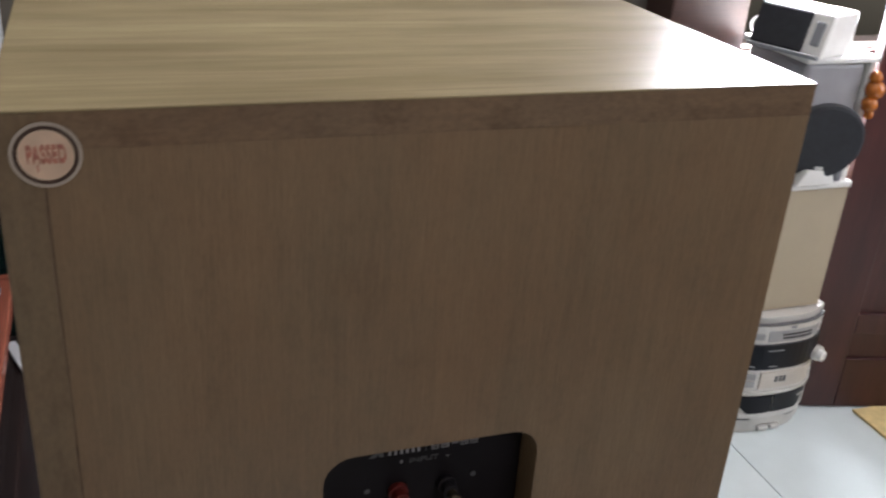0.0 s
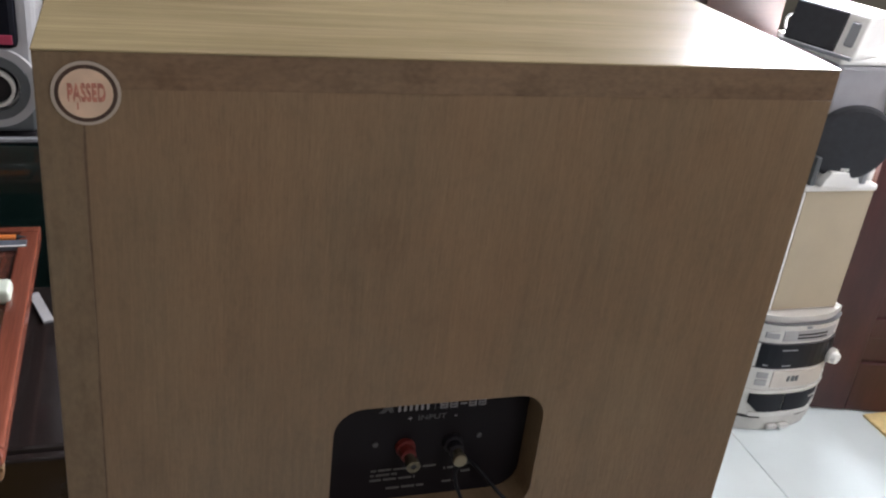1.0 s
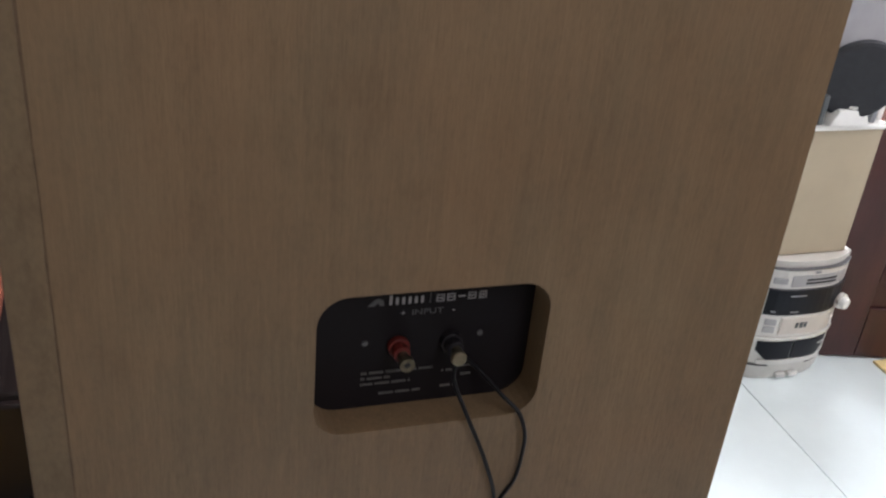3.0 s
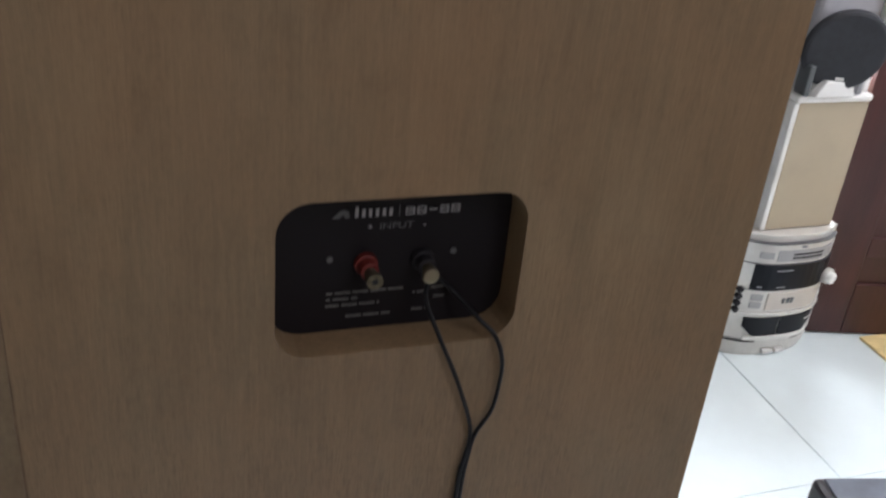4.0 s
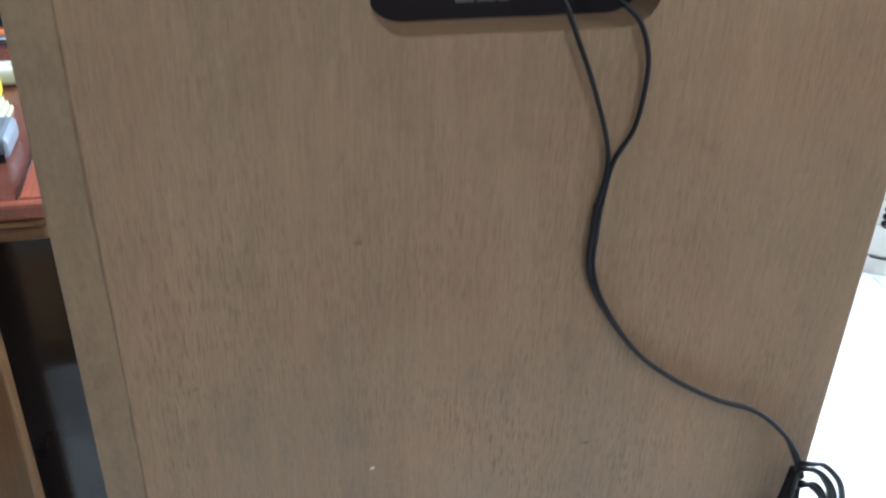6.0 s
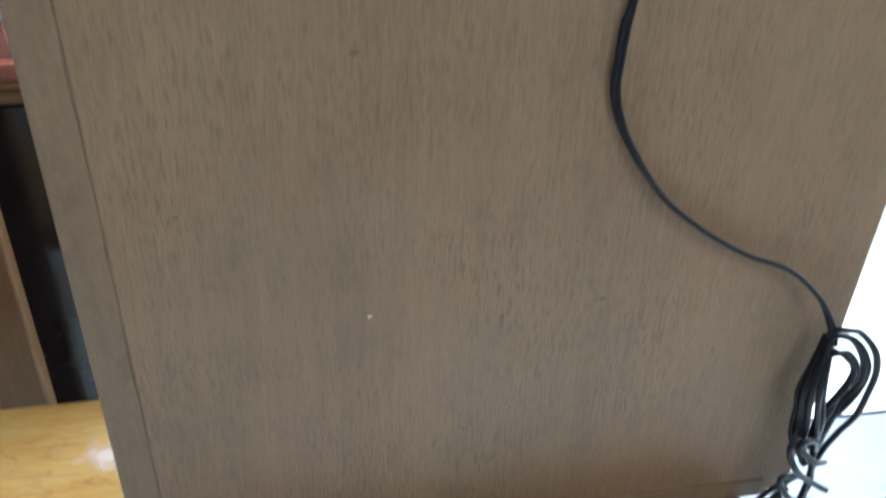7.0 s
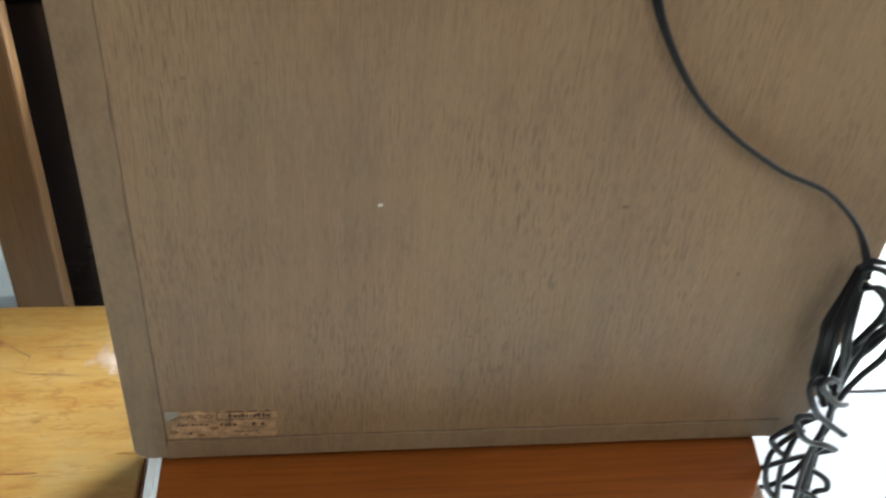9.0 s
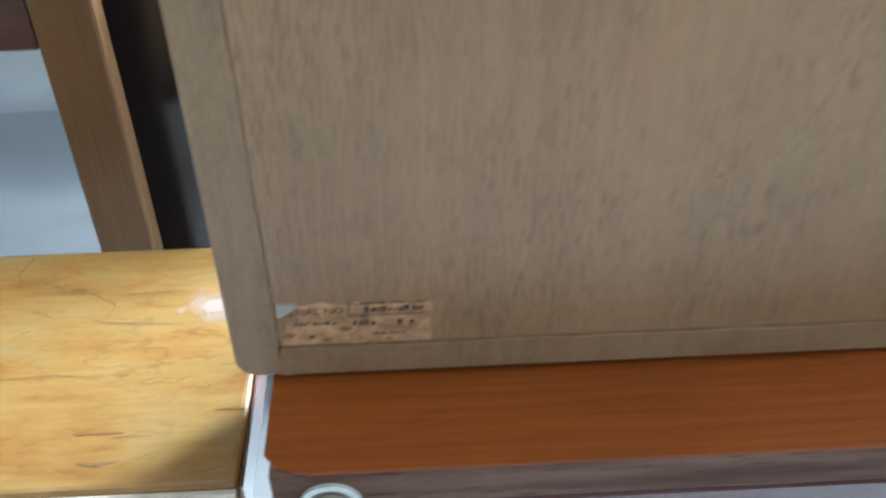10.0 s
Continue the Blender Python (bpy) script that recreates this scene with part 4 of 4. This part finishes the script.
def mini_system():
    t = thing("mini_stereo_system", "silver mini stereo system with smoked windows on the tiled floor", "stereo")
    x0, x1, z = 1.490, 1.772, FLOOR
    part("case", box(x0 + 0.002, x1 - 0.002, 1.3395, 1.62, z, z + 0.352, 0.006, 2), SILVER, t)
    part("base", bow_front(x0 + 0.004, x1 - 0.004, z + 0.001, z + 0.028, -0.010), SILVER, t)
    part("bottom_panel", bow_front(x0 + 0.002, x1 - 0.002, z + 0.0285, z + 0.052, -0.002), SILVER, t)
    part("deck_panel", bow_front(x0, x1, z + 0.053, z + 0.128, 0.0), SILVER, t)
    part("cassette_door", bow_front(x0 + 0.042, x0 + 0.138, z + 0.068, z + 0.121, 0.003, 16, (0.028, 0.0)), SMOKED, t, "smoked cassette door")
    part("cassette_door", bow_front(x0 + 0.142, x1 - 0.028, z + 0.068, z + 0.121, 0.003, 16, (0.0, 0.028)), SMOKED, t, "smoked cassette door")
    part("ledge", bow_front(x0, x1, z + 0.1285, z + 0.136, 0.006), SILVER, t)
    part("middle_panel", bow_front(x0, x1, z + 0.1365, z + 0.204, 0.0), SILVER, t)
    part("display_window", bow_front(x0 + 0.036, x1 - 0.006, z + 0.2045, z + 0.275, 0.003), SMOKED, t, "dark display window")
    part("side_cheek", bow_front(x0, x0 + 0.0355, z + 0.2045, z + 0.275, 0.0, 4), SILVER, t)
    part("tray_panel", bow_front(x0, x1, z + 0.2755, z + 0.332, -0.002), SILVER, t)
    tray = part("disc_tray", bow_front(x0 + 0.085, x1 - 0.03, z + 0.284, z + 0.315, 0.0), GREYL, t)
    for k in range(2):
        part("tray_line", bow_front(x0 + 0.125, x1 - 0.065, z + 0.292 + k * 0.010, z + 0.2955 + k * 0.010, 0.002), BLACK, tray)
    part("brow", bow_front(x0 + 0.004, x1 - 0.004, z + 0.3325, z + 0.351, -0.012), SILVER, t)
    for za in (0.0522, 0.1290, 0.2010, 0.2745, 0.3310):
        part("joint_line", bow_front(x0 + 0.004, x1 - 0.004, z + za, z + za + 0.0022, 0.0012, 16), JOINT, t)
    part("middle_lens", bow_front(x0 + 0.085, x1 - 0.034, z + 0.146, z + 0.194, 0.004), LENS, t, "pale raised middle panel")
    part("lower_lip", bow_front(x0 + 0.050, x1 - 0.040, z + 0.054, z + 0.066, 0.005), WHITEP, t)
    # raised silver strip that draws a highlight on the smoked door
    part("door_glint", bow_front(x1 - 0.058, x1 - 0.032, z + 0.100, z + 0.104, 0.0045, 4), SILVER, t)
    part("tray_button", bow_front(x0 + 0.040, x0 + 0.072, z + 0.292, z + 0.308, 0.002, 4), GREYL, t)
    part("display_glow_line", bow_front(x0 + 0.09, x0 + 0.135, z + 0.258, z + 0.261, 0.0045, 3), GREYP, t)
    part("display_glow_line", bow_front(x0 + 0.05, x0 + 0.062, z + 0.211, z + 0.215, 0.0045, 3), GREYP, t)
    part("display_glow_line", bow_front(x0 + 0.10, x0 + 0.125, z + 0.211, z + 0.214, 0.0045, 3), GREYP, t)
    knob = part("volume_knob", disc(0.016, 0.022, pose(x1 - 0.018, 1.294, z + 0.222, 0, 0, 18) @ FACE, bevel=0.005), WHITEP, t)
    part("knob_ring", ring(0.016, 0.021, 0.012, pose(x1 - 0.018, 1.304, z + 0.222, 0, 0, 18) @ FACE), SILVER, knob)
    for k in range(4):
        part("button", disc(0.0085, 0.014, pose(x0 + 0.018, 1.318, z + 0.140 + k * 0.0195) @ FACE, segments=16, bevel=0.002), BLACK, t)
    for k in range(2):
        part("button", bow_front(x0 + 0.045, x0 + 0.072, z + 0.150 + k * 0.022, z + 0.167 + k * 0.022, 0.003, 4), GREYL, t)
        part("side_button", bow_front(x1 - 0.03, x1 - 0.014, z + 0.142 + k * 0.016, z + 0.153 + k * 0.016, 0.004, 4), WHITEP, t)
        part("foot_button", bow_front(x0 + 0.12 + k * 0.038, x0 + 0.147 + k * 0.038, z + 0.008, z + 0.018, 0.002, 4), WHITEP, t)
    part("panel_line", bow_front(x0 + 0.01, x0 + 0.085, z + 0.046, z + 0.049, 0.0), BLACK, t)
    part("panel_line", bow_front(x1 - 0.085, x1 - 0.03, z + 0.046, z + 0.049, 0.0), BLACK, t)
    for k, w in enumerate((0.007, 0.009, 0.008)):
        part("brand_mark", bow_front(x0 + 0.128 + k * 0.0125, x0 + 0.128 + k * 0.0125 + w, z + 0.164, z + 0.180, 0.0055, 2), DARKGREY, t)
    part("brand_mark", bow_front(x0 + 0.145, x0 + 0.160, z + 0.320, z + 0.326, 0.001, 2), GREYP, t)
    return t


mini_system()
ST = FLOOR + 0.3525


def beige_speaker():
    t = thing("beige_box_speaker", "plain beige box speaker standing on the mini stereo", "loudspeaker")
    part("cabinet", box(1.5455, 1.7420, 1.335, 1.56, ST, ST + 0.330, 0.003), BEIGE, t)
    part("side_trim", box(1.5300, 1.5450, 1.333, 1.56, ST, ST + 0.329, 0.004), WHITEP, t, "pale side trim")
    return t


beige_speaker()
ST2 = ST + 0.3305


def grille_speaker():
    t = thing("grey_satellite_speaker", "grey speaker with a round black grille on a white base", "loudspeaker")
    part("base", box(1.5300, 1.7400, 1.325, 1.53, ST2, ST2 + 0.018, 0.006), WHITEP, t)
    part("cabinet", box(1.5450, 1.7180, 1.352, 1.5700, ST2 + 0.0185, ST2 + 0.305, 0.014, 3), GREYM, t)
    part("side_strip", box(1.7185, 1.7360, 1.345, 1.5700, ST2 + 0.0185, ST2 + 0.305, 0.004), WHITEP, t, "pale side strip")
    part("top_cap", box(1.5300, 1.7380, 1.335, 1.5800, ST2 + 0.3055, ST2 + 0.320, 0.005), WHITEP, t)
    turn = pose(1.6120, 1.320, ST2 + 0.127, 8, 0, -18) @ FACE
    g = part("round_grille", disc(0.096, 0.024, turn, bevel=0.010, segments=48), CLOTH, t, "round black cloth grille")
    part("grille_badge", join(bmesh.new(), box(-0.004, 0.015, -0.068, -0.061, 0.0110, 0.0135), turn), SILVER, g)
    neck = slab([(1.560, ST2 + 0.0185), (1.672, ST2 + 0.0185), (1.655, ST2 + 0.056), (1.583, ST2 + 0.056)], 1.312, 1.36)
    bmesh.ops.bevel(neck, geom=list(neck.edges), offset=0.003, segments=2, affect="EDGES", profile=0.5)
    part("neck", neck, WHITEP, t, "white neck flaring under the grille")
    part("side_fin", box(1.5350, 1.5500, 1.32, 1.36, ST2 + 0.0185, ST2 + 0.09, 0.003), DARKGREY, t)
    part("side_fin", box(1.6850, 1.6980, 1.325, 1.36, ST2 + 0.0185, ST2 + 0.07, 0.003), GREYP, t)
    return t


GREYM = paint("mid_grey_plastic", (0.33, 0.33, 0.35), 0.4)
grille_speaker()
ST3 = ST2 + 0.3205


def centre_speaker():
    t = thing("small_centre_speaker", "small white speaker with a dark slanted grille", "loudspeaker", pose(1.566, 1.429, ST3, 0, 0, -68))
    part("cabinet", slab_x(-0.083, 0.10, [(-0.07, 0.0), (0.07, 0.0), (0.07, 0.098), (-0.038, 0.098)]), WHITEP, t)
    tilt = pose(0, -0.0705, 0.003, -17.3)
    part("grille", join(bmesh.new(), box(-0.080, 0.050, -0.005, 0.006, 0.006, 0.096, 0.004), tilt), CLOTH, t, "dark cloth grille")
    part("port", join(bmesh.new(), box(0.064, 0.086, -0.002, 0.004, 0.025, 0.080, 0.004), tilt), GREYP, t)
    part("base_strip", box(-0.083, 0.098, -0.079, -0.0705, 0.0, 0.009, 0.002), GREYP, t)
    part("handle_ring", ring(0.020, 0.0245, 0.006, pose(-0.103, 0.0, 0.030) @ FACE), WHITEP, t)
    return t


def slab_x(x0, x1, outline):
    """A body of that outline in y and z, from x0 to x1."""
    bm = bmesh.new()
    rows = [[bm.verts.new((x, y, z)) for y, z in outline] for x in (x0, x1)]
    bm.faces.new(rows[0]), bm.faces.new(rows[1])
    n = len(outline)
    for k in range(n):
        bm.faces.new((rows[0][k], rows[0][(k + 1) % n], rows[1][(k + 1) % n], rows[1][k]))
    bmesh.ops.bevel(bm, geom=list(bm.edges), offset=0.006, segments=2, affect="EDGES", profile=0.5)
    return bm


centre_speaker()


tagged(part("wainscot", box(1.15, 2.69, 1.728, 1.7485, FLOOR, 0.215, 0.003), MAHOGANY), "dark red-brown wooden wainscot under the window", "wainscot", kind="structure")


def door_leaf():
    t = thing("door_1", "dark red-brown panelled wooden door standing open behind the stereo stack", "door", pose(1.775, 1.3727, FLOOR, 0, 0, -15), kind="structure")
    w = 0.646
    part("stile", box(0, 0.126, 0, 0.04, 0.005, 2.03, 0.003), MAHOGANY, t)
    part("stile", box(w - 0.10, w, 0, 0.04, 0.005, 2.03, 0.003), MAHOGANY, t)
    for za, zb in ((0.005, 0.16), (0.24, 0.30), (0.95, 1.06), (1.92, 2.03)):
        part("rail", box(0.1265, w - 0.1005, 0.001, 0.04, za, zb, 0.003), MAHOGANY, t)
    part("panel", box(0.121, w - 0.095, 0.012, 0.030, 0.10, 1.97), MAHOGANY, t)
    return t


door_leaf()
tagged(part("tall_cabinet", box(1.33, 1.548, 1.60, 1.72, FLOOR, 0.82, 0.004), APRON), "narrow dark red-brown wooden cabinet before the bright window", "cabinet")
tagged(part("floor_mat", box(1.94, 2.5, 0.80, 1.312, FLOOR, FLOOR + 0.008, 0.003), MAT), "yellow floor mat before the door", "mat")
orn = thing("amber_ornament", "amber-orange glass ornament hanging on the door", "ornament")
for k, (r_, z_) in enumerate(((0.016, 0.255), (0.024, 0.225), (0.020, 0.190), (0.012, 0.165))):
    work = bmesh.new()
    bmesh.ops.create_icosphere(work, subdivisions=2, radius=r_, matrix=pose(1.735 + 0.006 * (k % 2), 1.335, z_))
    part("amber_bead", work, AMBER, orn, smooth=True)
part("cord", tube([(1.735, 1.335, 0.265), (1.745, 1.345, 0.5), (1.78, 1.368, 0.9)], 0.0015), BLACK, orn)


# ---------- amplifiers on the floor ----------
def slotted_amplifier():
    t = thing("slotted_amplifier", "pale grey metal amplifier, slotted top, on the tiled floor", "amplifier")
    x0, x1, y0, y1, z1 = 0.47, 1.02, 0.16, 0.578, FLOOR + 0.09
    part("case", box(x0, x1, y0, y1, FLOOR + 0.012, z1, 0.003), METAL, t)
    part("back_lip", box(x0, x1, y1 - 0.0005, y1 + 0.004, FLOOR + 0.012, z1 + 0.002, 0.001), BLACK, t)
    for i in range(14):
        for j in range(8):
            part("slot", box(0.56 + i * 0.031, 0.583 + i * 0.031, 0.377 - j * 0.0125, 0.383 - j * 0.0125, z1 - 0.001, z1 + 0.0006), SLOT, t)
    for x in (x0 + 0.05, x1 - 0.05):
        for y in (y0 + 0.05, y1 - 0.05):
            part("foot", disc(0.015, 0.012, pose(x, y, FLOOR + 0.006), segments=16), BLACK, t)
    return t


slotted_amplifier()


def black_device():
    t = thing("black_device", "black device with a shiny top on the tiled floor", "audio device", pose(1.362, 0.785, FLOOR, 0, 0, -12))
    part("case", box(0, 0.40, -0.33, 0, 0.008, 0.085, 0.012, 2), BLACK, t)
    part("top_plate", box(0.02, 0.39, -0.32, -0.01, 0.0855, 0.09, 0.002), METAL, t)
    part("foot", box(0.03, 0.37, -0.3, -0.03, 0, 0.0078), BLACK, t)
    return t


black_device()

# ---------- floor tiles ----------
S = 0.60
tile_mesh = mesh_of(box(-S / 2 + 0.0012, S / 2 - 0.0012, -S / 2 + 0.0012, S / 2 - 0.0012, -0.006, 0, 0.0008, 1), "tile", TILE)
for i in range(-10, 5):
    for j in range(-8, 3):
        cx, cy = 1.51 + S * (i + 0.5), 0.842 + S * (j + 0.5)
        if R["x0"] - 0.3 < cx < R["x1"] + 0.3 and R["y0"] - 0.3 < cy < R["y1"] + 0.3:
            tile = new("tile", tile_mesh)
            tile.parent = floor
            tile.matrix_basis = pose(cx, cy, FLOOR)
